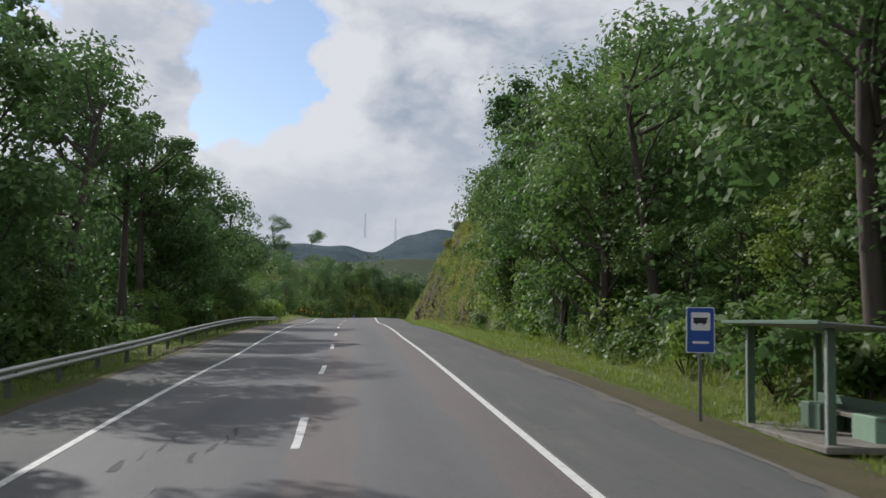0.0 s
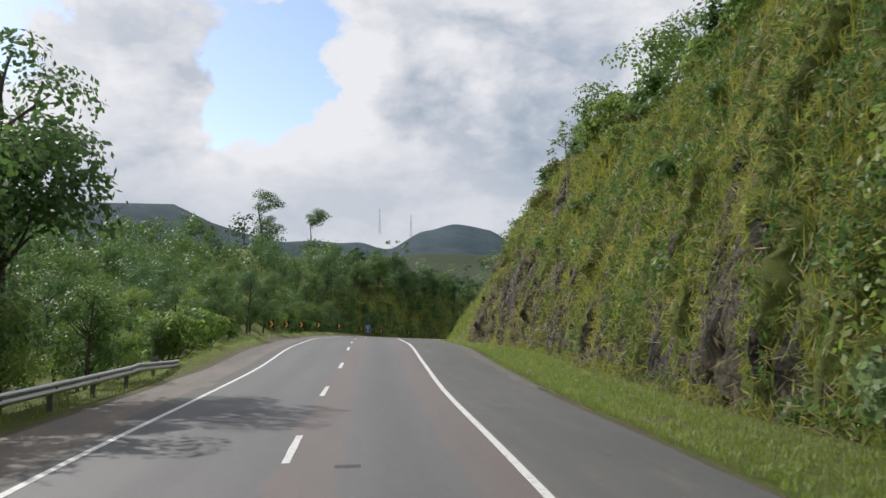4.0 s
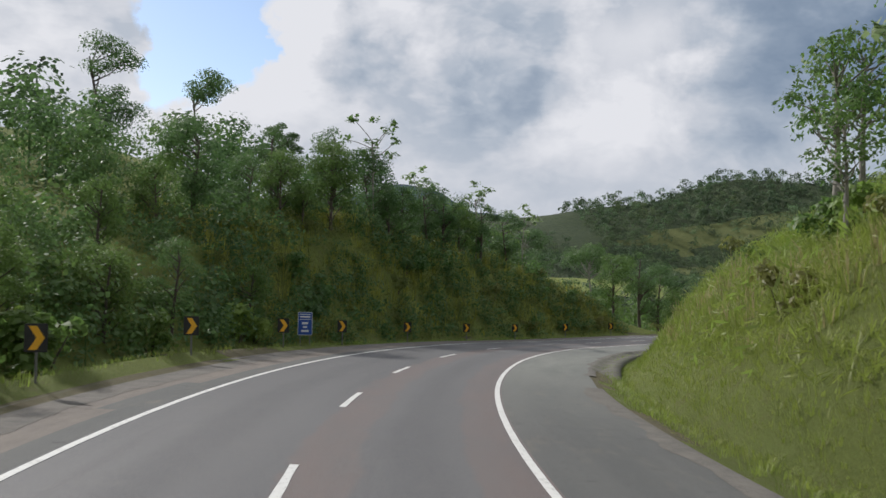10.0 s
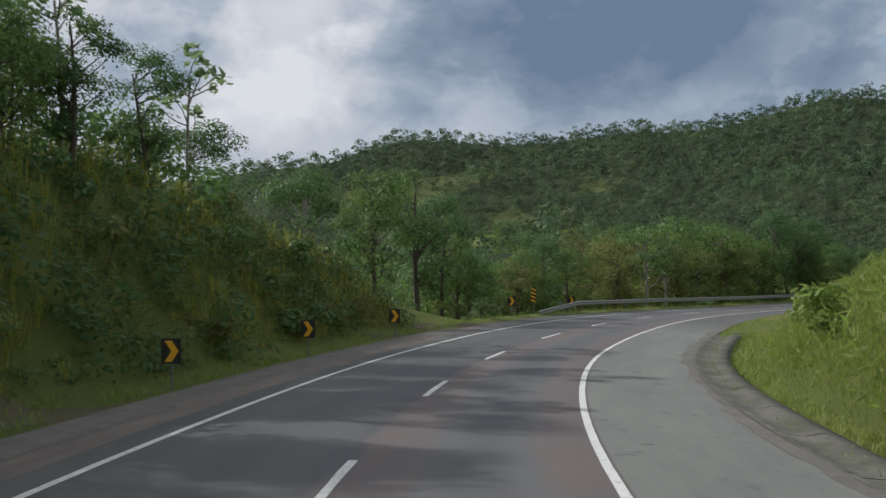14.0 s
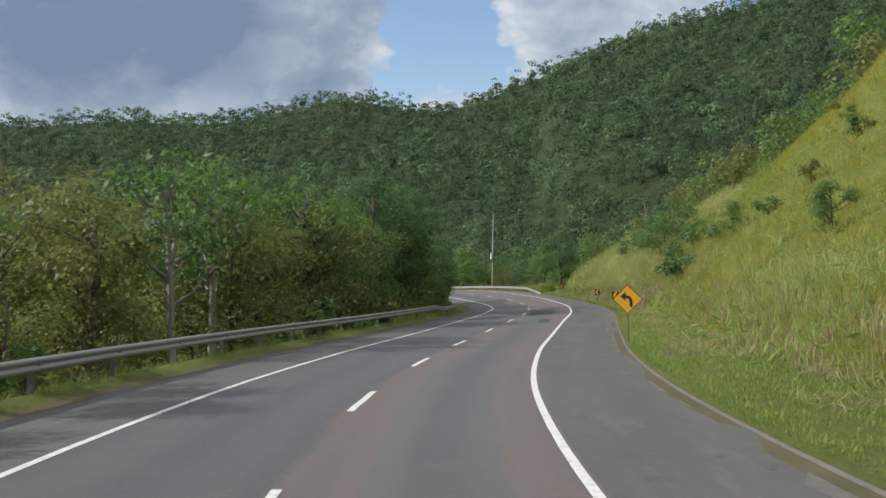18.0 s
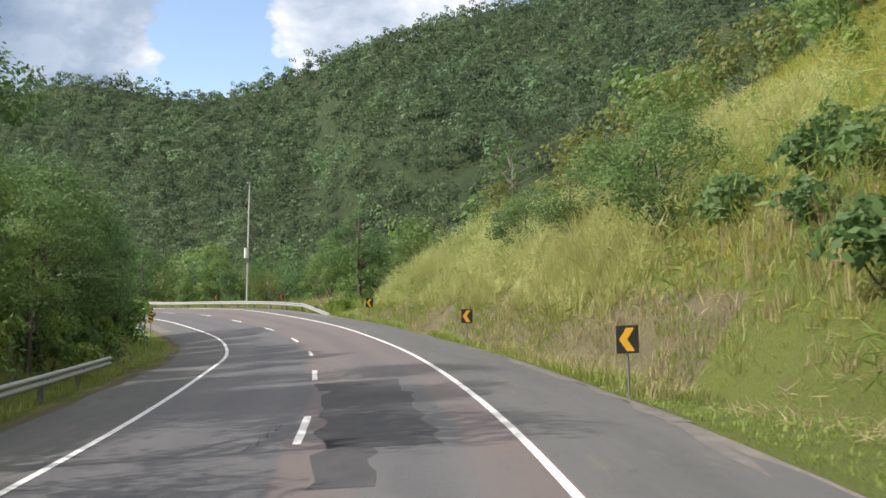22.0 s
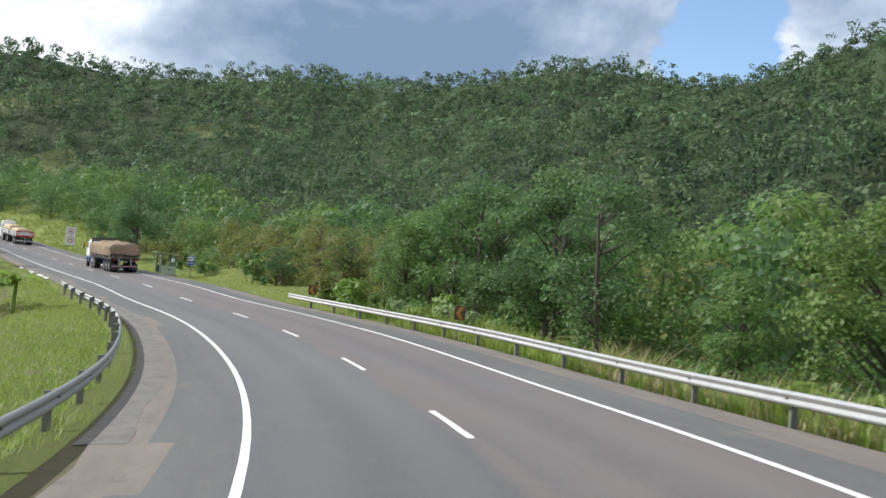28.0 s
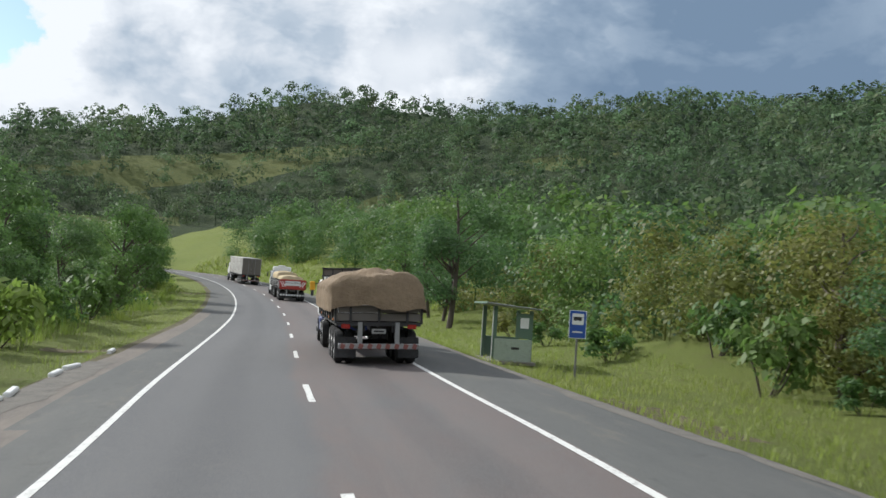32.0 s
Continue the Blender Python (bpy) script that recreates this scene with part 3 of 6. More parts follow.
def near_road(x, y):
    """s and d of world places (flat arrays)."""
    s, d = np.zeros(len(x)), np.zeros(len(x))
    for k in range(0, len(x), 4000):
        q = np.stack([x[k:k + 4000], y[k:k + 4000]], -1)
        j = ((q[:, None] - _C[None, :, :2]) ** 2).sum(-1).argmin(1)
        v = q - _C[j, :2]
        s[k:k + 4000] = _S[j] + v[:, 1] * _N[j, 0] - v[:, 0] * _N[j, 1]
        side = np.sign((v * _N[j]).sum(-1))
        d[k:k + 4000] = side * np.hypot(v[:, 0], v[:, 1])
    return s, d


def land(x, y):
    """Height of the ground anywhere (flat arrays)."""
    s, d = near_road(x, y)
    a = np.abs(d)
    inner = place(np.clip(s, S0, S_END), np.clip(d, -40, 40))[:, 2]
    base = road_line(np.clip(s, S0, S_END))[:, 2]
    r, high = to_crest(x, y, CREST)
    far = high * np.clip((a - 12) / (a - 12 + r + 1), 0, 1) ** 0.95
    far = np.where(r < 400, far, far * np.clip(1 - (r - 400) / 500, 0, 1))
    far = far + (lumps(x, y, 60, 7) * 7 + lumps(x, y, 150, 8) * 12) * np.clip((a - 40) / 120, 0, 1)
    r2, high2 = to_crest(x, y, BLUE)
    blue = high2 * np.exp(-(r2 / 330) ** 2) * (1 + .22 * lumps(x, y, 140, 11) + .1 * lumps(x, y, 60, 12))
    w = np.clip((a - 34) / 70, 0, 1)
    w = w * w * (3 - 2 * w)
    return inner * (1 - w) + (base + far) * w + blue * np.clip((a - 200) / 300, 0, 1), s, d


# grassy clearings on the wooded hills: x, y, half length, half width
CLEARINGS = ((192, 738, 58, 20), (219, 656, 12, 20), (266, 656, 17, 9), (150, 690, 22, 12))


def in_clearing(x, y):
    inside = np.zeros(np.shape(x), bool)
    for cx, cy, a, b in CLEARINGS:
        inside |= ((x - cx) / a) ** 2 + ((y - cy) / b) ** 2 + .45 * lumps(x, y, 14, 63) < 1
    return inside


# ---- mesh helpers ----
def fast_mesh(name, verts, faces, mats, index=None, smooth=False):
    """A mesh out of arrays: verts n x 3, faces m x 3 or m x 4."""
    me = bpy.data.meshes.new(name)
    verts, faces = np.asarray(verts, np.float32), np.asarray(faces, np.int32)
    k = faces.shape[1]
    me.vertices.add(len(verts))
    me.vertices.foreach_set("co", verts.ravel())
    me.loops.add(faces.size)
    me.loops.foreach_set("vertex_index", faces.ravel())
    me.polygons.add(len(faces))
    me.polygons.foreach_set("loop_start", np.arange(0, faces.size, k, dtype=np.int32))
    for m in mats if isinstance(mats, (list, tuple)) else [mats]:
        me.materials.append(m)
    if index is not None:
        me.polygons.foreach_set("material_index", np.asarray(index, np.int32))
    if smooth:
        me.polygons.foreach_set("use_smooth", np.ones(len(faces), bool))
    me.update(calc_edges=True)
    return me


def sheet_faces(rows, cols):
    i = (np.arange(rows - 1)[:, None] * cols + np.arange(cols - 1)[None]).ravel()
    return np.stack([i, i + 1, i + cols + 1, i + cols], -1)


def part(name, bm, material, parent, label=""):
    """Link a bmesh as one mesh object under a thing or part (or at top level)."""
    me = bpy.data.meshes.new(name)
    bm.to_mesh(me)
    bm.free()
    me.materials.append(material)
    ob = new(name, me)
    ob.parent = parent
    return tagged(ob, label)


def part_mesh(name, me, parent, label=""):
    ob = new(name, me)
    ob.parent = parent
    return tagged(ob, label)


def box(size, at=(0, 0, 0), bevel=0.01, bm=None, turn=None, segments=1):
    """A bevelled box in a bmesh."""
    bm = bm or bmesh.new()
    m = Matrix.Translation(at) @ (turn or Matrix()) @ Matrix.Diagonal((*size, 1))
    made = bmesh.ops.create_cube(bm, size=1.0, matrix=m)["verts"]
    if bevel:
        edges = list({e for v in made for e in v.link_edges})
        bmesh.ops.bevel(bm, geom=edges, offset=min(bevel, min(size) * .45), segments=segments, affect="EDGES", profile=0.5)
    return bm


def rod(a, b, r, r2=None, bm=None, sides=10):
    """A round rod from a to b in a bmesh."""
    bm = bm or bmesh.new()
    a, b = Vector(a), Vector(b)
    m = Matrix.Translation((a + b) / 2) @ (b - a).to_track_quat("Z", "Y").to_matrix().to_4x4()
    bmesh.ops.create_cone(bm, cap_ends=True, segments=sides, radius1=r, radius2=r if r2 is None else r2, depth=(b - a).length, matrix=m)
    return bm


def empty(name, m, label, category, group=""):
    e = new(name)
    e.empty_display_size = 0.2
    e.matrix_world = m
    return tagged(e, label, category, group)


# ---- ground to the horizon ----
def spread(lo, hi, core_lo, core_hi, step):
    core = list(np.arange(core_lo, core_hi + step, step))
    a, k = core[0], step
    while a > lo:
        k *= 1.25
        a -= k
        core.insert(0, a)
    a, k = core[-1], step
    while a < hi:
        k *= 1.25
        a += k
        core.append(a)
    return np.array(core)


gx, gy = spread(-4500, 4500, -160, 640, 8.0), spread(-3000, 4500, -80, 900, 8.0)
X, Y = np.meshgrid(gx, gy)
gz, gs, gd = land(X.ravel(), Y.ravel())
sunk = np.clip((33 - np.abs(gd)) / 4, 0, 1) * ((gs > S0 - 2) & (gs < S_END + 2))
gz = gz - .4 * (np.abs(gd) < 44) - sunk * (4.0 + np.clip(np.abs(gd) < 30, 0, 1) * 6)
mid = sheet_faces(len(gy), len(gx))[:, 0]
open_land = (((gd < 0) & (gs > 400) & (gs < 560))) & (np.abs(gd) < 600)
# ground beyond 760 m takes the colour with haze in it
ground = new("ground", fast_mesh("ground", np.stack([X.ravel(), Y.ravel(), gz], -1), sheet_faces(len(gy), len(gx)), [GROUND, FOREST_FLOOR, DISTANT_HAZE, HILL_PASTURE], np.where(np.abs(gd[mid]) > 760, 2, np.where(in_clearing(X.ravel(), Y.ravel())[mid], 3, (~open_land[mid]).astype(int))), smooth=True))
tagged(ground, "green hilly land with grass and bare earth", "ground", kind="structure")


# ---- road ----
def band(name, s, d, mats, pick, lift=0.0, smooth=True, wander=None, sink=None):
    """A strip of ground along the road; pick(s, d) gives each face's material."""
    Sg, Dg = np.meshgrid(s, d, indexing="ij")
    if wander is not None:
        Dg = Dg + wander(Sg, Dg)
    v = place(Sg, Dg)
    v[..., 2] += lift
    if sink is not None:
        v[..., 2] -= sink(Sg, Dg)
    ms, md = (Sg[1:, 1:] + Sg[:-1, :-1]) / 2, (Dg[1:, 1:] + Dg[:-1, :-1]) / 2
    f = sheet_faces(len(s), len(d))
    me = fast_mesh(name, v.reshape(-1, 3), f, mats, pick(ms, md).ravel(), smooth)
    layer = me.uv_layers.new(name="lane_map")
    layer.data.foreach_set("uv", np.stack([Dg.ravel()[f.ravel()], Sg.ravel()[f.ravel()]], -1).astype(np.float32).ravel())
    return new(name, me)


S_ROAD = np.arange(-56, S_END - 4, 2.0)
ROAD_D = np.array([-3.62, -2.4, -1.2, -0.15, 0.45, 0.95, 1.7, 2.55, 3.1, 3.62])


road = band("road", S_ROAD, ROAD_D, [ASPHALT], lambda s, d: np.zeros(s.shape, int))
tagged(road, "worn grey asphalt highway with reddish wheel tracks", "road", kind="structure")


def shoulder_pick(s, d):
    """0 plain, 1 dusty along the outer edge."""
    edge = np.abs(d) + lumps(s, d * 0, 9, 33) * .35
    dusty = ((d < 0) & (s > 58) & (s < 266) & (edge > 4.3)) | ((d < 0) & (s > 400) & (s < 560) & (edge > 5.0)) | ((d > 0) & (s > 398) & (s < 500) & (edge > 5.2))
    return dusty.astype(int)


for nm, d, lab in (("shoulder_left", np.array([-5.8, -5.4, -5.0, -4.6, -4.2, -3.9, -3.62]), "dusty asphalt shoulder along the outer lane"),
                   ("shoulder_right", np.array([3.62, 4.0, 4.4, 4.8, 5.2, 5.6, 6.0, 6.6]), "grey asphalt hard shoulder with dusty edge")):
    sh = band(nm, S_ROAD, d, [SHOULDER, DUSTY_SHOULDER], shoulder_pick, wander=lambda s, d: (np.abs(d) > 5.6) * lumps(s, d, 3, 32) * .12)
    tagged(sh, lab, "road shoulder", kind="structure")


def verge_mat(s, d):
    v = np.abs(d) + lumps(s, d, 2.5, 41) * .35
    bare = (v < np.where(d > 0, np.interp(s, [0, 12, 50, 66, 255, 262, 345, 350, 402, 408], [7.3, 8.9, 8.7, 7.0, 7.0, 6.7, 6.7, 7.3, 7.3, 6.8]), 6.1)) | ((lumps(s, d, 4, 42) > .62) & (v < 9))
    bare = bare | ((d < 0) & (s > 476) & (s < 505) & (v > 10) & (v < 22))
    rock = (d > 12.2) & (s > 80) & (s < 160) & (d < 16.5)
    soilbank = (d > 7.9) & (s > 352) & (s < 402) & (d < 10.9)
    return np.where(rock, 2, np.where(bare | soilbank, 1, 0))


def under_rock(s, d):
    """The bank lies deeper where the rock face stands before it."""
    foot, width = np.interp(s, RIGHT[:, 0], RIGHT[:, 1]), np.interp(s, RIGHT[:, 0], RIGHT[:, 3])
    return 3.4 * np.clip((d - foot + .2) / .8, 0, 1) * np.clip((foot + width + .9 - d) / .8, 0, 1) * np.clip((s - 84) / 3, 0, 1) * np.clip((159 - s) / 3, 0, 1)


S_V = np.arange(-56, S_END - 4, 1.5)
vd = np.concatenate([np.arange(5.6, 12, .6), np.arange(12, 20, 1.0), np.arange(20, 41, 2.0)])
for nm, d in (("verge_left", -np.concatenate([[5.2], vd])[::-1]), ("verge_right", np.concatenate([[6.1], vd[2:]]))):
    vg = band(nm, S_V, d, [GROUND, SOIL, ROCK], verge_mat, lift=-0.014, sink=under_rock)
    tagged(vg, "rough grassy verge and bank with bare earth", "verge", kind="structure")


def stripe(name, s0, s1, d0, d1, step=1.0, lift=0.006, mat=ROAD_PAINT, ragged=0.0):
    s = np.linspace(s0, s1, max(2, int((s1 - s0) / step) + 1))
    Sg, Dg = np.meshgrid(s, [d0, d1], indexing="ij")
    if ragged:
        Dg = Dg + lumps(Sg * 3, Dg * 30, 2, 51) * ragged
    v = place(Sg, Dg)
    v[..., 2] += lift
    return new(name, fast_mesh(name, v.reshape(-1, 3), sheet_faces(len(s), 2), mat))


for nm, a, b, d in (("edge_line", -50, 700, -3.5), ("edge_line", -50, 700, 3.5)):
    ln = stripe(nm, a, b, d - .07, d + .07, 2.0)
    ln.parent = road
for k in range(-5, 57):
    s_dash = float(np.interp(k, [-5, 0, 5, 12, 16, 18, 21, 25, 30, 35, 39, 41, 44, 57], [-48, 14.9, 80.6, 169.3, 213.1, 236.4, 267.1, 309.1, 366.7, 423.7, 470.9, 497.2, 534, 700]))
    ln = stripe("lane_dash", s_dash, s_dash + 3.5, -.07, .07, 0.8, 0.006, ROAD_PAINT, 0.012)
    ln.parent = road
for s, d, a, b in ((352, .4, 2, .7), (66, 1.0, .35, .5), (80, .95, .3, .4), (330, 2.3, 5, .7), (150, .9, .5, .4), (343, 1.25, 11, 1.8), (340, .75, 4, .8)):
    p = stripe("tar_patch", s, s + a, d - b / 2, d + b / 2, .5, 0.004, PATCH, 0.18 if a > 1 else 0.02)
    p.parent = road
for s, d in ((9, -1.9), (13.5, -2.3), (14, -1.4), (276, 5.0), (343, -.8)):
    for k in range(4):
        c = stripe("crack", s + k * .8, s + k * .8 + .9, d + .12 * k - .02, d + .12 * k + .02, .25, 0.004, PATCH, 0.10)
        c.parent = road

# dust and sand along the paving's edges
for k, (s0, s1, d0, d1) in enumerate(((262, 345, 6.3, 6.75), (345, 402, 6.4, 6.9), (8, 66, 6.35, 6.75), (436, 520, -6.1, -5.3), (96, 190, 6.2, 6.75), (196, 262, 6.35, 6.8), (110, 262, -6.1, -4.95), (486, 560, 6.2, 6.9))):
    lat = np.linspace(d0, d1, 5)
    ss = np.arange(s0, s1, .22)
    Sg, Dg = np.meshgrid(ss, lat, indexing="ij")
    edge = np.array([1.0, .5, .2, 0, 0]) if d0 > 0 else np.array([0, 0, .2, .5, 1.0])
    Dg = Dg + edge * (lumps(Sg, Sg * 0, .6, 200 + k) * .09 + lumps(Sg, Sg * 0, 1.6, 210 + k) * .2 + lumps(Sg, Sg * 0, 7.0, 220 + k) * .14)
    v = place(Sg, Dg)
    v[..., 2] += .005
    strip = new("dust_strip", fast_mesh("dust_strip", v.reshape(-1, 3), sheet_faces(len(ss), 5), DUST, smooth=True))
    strip.parent = road


# ---- plants ----
def tube(a, b, ra, rb, sides=6, bend=0.0, rng=None, rings=4):
    """Vertices and quads of a bent, tapered limb."""
    a, b = np.array(a, float), np.array(b, float)
    t = np.linspace(0, 1, rings)[:, None]
    mid = a + (b - a) * t
    if bend and rng is not None:
        mid = mid + np.sin(t * math.pi) * rng.normal(0, bend, 3)
    ax = (b - a) / (np.linalg.norm(b - a) + 1e-9)
    u = np.cross(ax, (0.3, 0.9, 0.1))
    u /= np.linalg.norm(u)
    w = np.cross(ax, u)
    an = np.linspace(0, 2 * math.pi, sides, endpoint=False)
    ring = np.cos(an)[:, None] * u + np.sin(an)[:, None] * w
    r = (ra + (rb - ra) * t)[:, :, None]
    v = (mid[:, None] + r * ring[None]).reshape(-1, 3)
    f = [[k * sides + i, k * sides + (i + 1) % sides, (k + 1) * sides + (i + 1) % sides, (k + 1) * sides + i] for k in range(rings - 1) for i in range(sides)]
    return v, np.array(f)


def joined(pieces):
    v, f, n = [], [], 0
    for a, b in pieces:
        v.append(a)
        f.append(b + n)
        n += len(a)
    return np.concatenate(v), np.concatenate(f)


def leaves(rng, centres, outward, size, slim=0.55, droop=0.0, wild=0.5):
    """Rhombic leaves at the centres, facing roughly outward."""
    n = len(centres)
    nrm = outward + rng.normal(0, wild, (n, 3))
    nrm[:, 2] += .25
    nrm /= np.linalg.norm(nrm, axis=1, keepdims=True) + 1e-9
    a = np.cross(nrm, rng.normal(0, 1, (n, 3)))
    a /= np.linalg.norm(a, axis=1, keepdims=True) + 1e-9
    a[:, 2] -= droop
    b = np.cross(nrm, a)
    L = (size * rng.uniform(.65, 1.35, n))[:, None] / 2
    v = np.stack([centres - a * L, centres + b * L * slim, centres + a * L, centres - b * L * slim], 1)
    return v.reshape(-1, 3), np.arange(4 * n).reshape(n, 4)


def crown_points(rng, n, clumps, r_clump):
    """n points on the skins of clumps (k x 3), and the ways outward."""
    which = rng.choice(len(clumps), n, p=r_clump**2 / (r_clump**2).sum())
    d = rng.normal(0, 1, (n, 3))
    d /= np.linalg.norm(d, axis=1, keepdims=True)
    d[:, 2] = np.where(d[:, 2] < -.35, -d[:, 2], d[:, 2])
    r = r_clump[which][:, None] * rng.uniform(.62, 1.08, n)[:, None] * np.array([1, 1, .78])
    return clumps[which] + d * r, d


def core(centre, r, rng):
    """Inner foliage: a few larger sprays that close the gaps behind the leaves."""
    d = rng.normal(0, 1, (46, 3))
    d /= np.linalg.norm(d, axis=1, keepdims=True)
    return leaves(rng, centre + d * r * rng.uniform(.2, 1.1, (46, 1)) * (1, 1, .8), d, min(r * .28, .4), .65)


def tree_meshes(seed, height, spread_r, n_leaf, leaf, mat, bark=BARK, first=0.35, n_clump=11, flat=0.75, slim=0.55, cores=True):
    """Trunk mesh and crown mesh of a tree that stands at the origin."""
    rng = np.random.default_rng(seed)
    cz = height * (first + 1) / 2
    half = height * (1 - first) / 2
    clumps = []
    while len(clumps) < n_clump:
        p = rng.uniform(-1, 1, 3)
        if .25 < np.linalg.norm(p) < 1:
            clumps.append(p)
    clumps = np.array(clumps) * np.array([spread_r, spread_r, half]) * .78 + (0, 0, cz)
    clumps[0] = (rng.normal(0, .1) * spread_r, rng.normal(0, .1) * spread_r, height - half * .35)
    rc = spread_r * rng.uniform(.20, .44, n_clump)
    lean_x, lean_y = rng.normal(0, .04, 2) * height
    top = np.array([lean_x, lean_y, height * .80])
    limbs = [tube((0, 0, -.6), top, height * .018 + .04, height * .005 + .01, 8, .10 * height * .1, rng, 8)]
    for c, r in zip(clumps, rc):
        out = math.hypot(c[0], c[1])
        z0 = min(max(c[2] - out * rng.uniform(.5, .95), height * .10), height * .74)
        limbs.append(tube(top * (z0 / top[2]), c + (0, 0, r * .2), height * .006 + .012, .015, 5, .22, rng, 4))
    v, f = joined(limbs)
    trunk = fast_mesh("trunk", v, f, bark, smooth=True)
    pts, way = crown_points(rng, n_leaf, clumps, rc)
    bits = [leaves(rng, pts, way, leaf, slim)]
    if cores:
        bits += [core(c, r * .62, rng) for c, r in zip(clumps, rc)]
    v, f = joined(bits)
    return trunk, fast_mesh("crown", v, f, mat)


def make_tree(name, meshes, label, category="tree"):
    t = new(name)
    t.empty_display_size = .3
    tagged(t, label, category)
    part_mesh("trunk", meshes[0], t)
    part_mesh("crown", meshes[1], t)
    return t


def cecropia(seed, height, mat=LEAF_PALE, arms=9):
    """A thin pale stem with upswept arms that end in rosettes of big leaves."""
    rng = np.random.default_rng(seed)
    limbs = [tube((0, 0, -.5), (rng.normal(0, .3), rng.normal(0, .3), height * .8), .11, .06, 7, .15, rng, 6)]
    tips = []
    for k in range(arms):
        z0, an = height * rng.uniform(.45, .8), k * 2.4 + rng.uniform(-.3, .3)
        out = height * rng.uniform(.12, .28)
        tip = np.array([math.cos(an) * out, math.sin(an) * out, z0 + height * rng.uniform(.08, .22)])
        limbs.append(tube((0, 0, z0), tip, .05, .025, 5, .1, rng, 4))
        tips.append(tip)
    tips.append(np.array([0, 0, height]))
    v, f = joined(limbs)
    trunk = fast_mesh("trunk", v, f, PALE_BARK, smooth=True)
    cs, ws = [], []
    for tip in tips:
        for k in range(22):
            an, r = rng.uniform(0, 6.28), rng.uniform(.15, .75)
            cs.append(tip + (math.cos(an) * r, math.sin(an) * r, rng.uniform(-.3, .35)))
            ws.append((math.cos(an) * .3, math.sin(an) * .3, 1))
    v, f = leaves(rng, np.array(cs), np.array(ws), .55, .55, .15)
    return trunk, fast_mesh("crown", v, f, mat)


PROTO = {}
for key, args in dict(
    broad=(11, 11.0, 4.4, 5000, .24, LEAF), broad2=(12, 10.0, 4.2, 4800, .235, LEAF), dark=(13, 12.5, 4.8, 5400, .25, LEAF_DARK), dark2=(14, 13.5, 4.6, 5400, .25, LEAF_DARK),
    light=(15, 8.0, 3.2, 3400, .215, LEAF_LIGHT), dry=(16, 8.5, 3.6, 3200, .20, LEAF_DRY), mid=(18, 7.0, 3.2, 3400, .215, LEAF)).items():
    PROTO[key] = tree_meshes(*args, first=-.02 if key in ("light", "mid", "dry") else .06, n_clump=22)
PROTO["tall"] = tree_meshes(21, 15.0, 3.4, 3600, .30, LEAF_DARK, first=.42, n_clump=10)
PROTO["flat"] = tree_meshes(22, 14.0, 4.6, 2400, .29, LEAF_DARK, PALE_BARK, first=.72, n_clump=12)
PROTO["open"] = tree_meshes(23, 9.0, 3.2, 1100, .29, LEAF, PALE_BARK, first=.35, n_clump=16, cores=False)
PROTO["thorn"] = tree_meshes(24, 6.0, 3.6, 3600, .19, LEAF_DARK, BARK, first=.12, n_clump=20, slim=.5)
PROTO["cecropia"] = cecropia(31, 9.0)
PROTO["cecropia2"] = cecropia(32, 11.0, LEAF, 12)
LABELS = dict(broad="leafy green broadleaf tree on the roadside slope", broad2="rounded green tree in the roadside wood", dark="tall dark green tree of the roadside wood",
              dark2="tall dense dark tree beside the road", light="bright yellow-green young tree at the wood's edge", dry="brownish-green thin-leaved tree by the road", mid="low bushy green tree on the bank",
              tall="slender tall tree above the canopy", flat="flat-topped tree with a bare pale trunk", open="sparse open-crowned tree with thin branches", thorn="thorny spreading tree with fine leaves on the bank",
              cecropia="pale-stemmed tree with big rosette leaves", cecropia2="tall thin tree with umbrella leaf rosettes")
MASTER = {}


def grow(key, s, d, size=1.0, turn=0.0, sink=0.15, squeeze=1.0):
    m = stand(s, d, turn, -sink) @ Matrix.Diagonal((size * squeeze, size * squeeze, size, 1))
    if key not in MASTER:
        MASTER[key] = make_tree("tree", PROTO[key], LABELS[key])
        tagged(MASTER[key], group="roadside " + ("trees" if "cec" not in key else "rosette trees"))
        MASTER[key].matrix_world = m
        return MASTER[key]
    t = copy_thing(MASTER[key], m)
    t.matrix_basis = m
    return t


BACK = []                          # trees further in, joined below: kind, place, size, turn


def thicket(seed, s0, s1, d0, d1, gap, kinds, lo, hi, skip=0.0, near=15.5):
    """Trees at uneven spacing over a stretch of roadside; those further in than near go to the joined wood."""
    rng = np.random.default_rng(seed)
    for s in np.arange(s0, s1, gap):
        for d in np.arange(abs(d0), abs(d1), gap):
            if rng.uniform() < skip:
                continue
            sd, dd = s + rng.uniform(-.45, .45) * gap, d + rng.uniform(-.4, .4) * gap
            kind, size, turn = kinds[rng.integers(len(kinds))], rng.uniform(lo, hi), rng.uniform(0, 360)
            dd = math.copysign(max(dd, abs(d0)), d0)
            if abs(dd) < near:
                grow(kind, sd, dd, size, turn)
            else:
                BACK.append((kind, sd, dd, size, turn))


# first straight: dark wood on both sides
thicket(1, -20, 104, -11, -34, 7.0, ["dark", "dark2", "broad", "tall", "dark"], .88, 1.2)
grow("flat", 46, -12.5, 1.0, 10)
grow("dark2", 30, -11.5, 1.05, 200)
thicket(2, 40, 112, -9.5, -11, 5.0, ["light", "mid", "light", "broad2"], .45, .75, .2)
grow("dark2", 60, -10.2, .95, 40)
grow("dark", 74, -10.5, .85, 140)
grow("dark2", 84, -10.4, .72, 70)
grow("dark", 90, -11, .7, 20)
grow("tall", 97, -12, .85, 10)
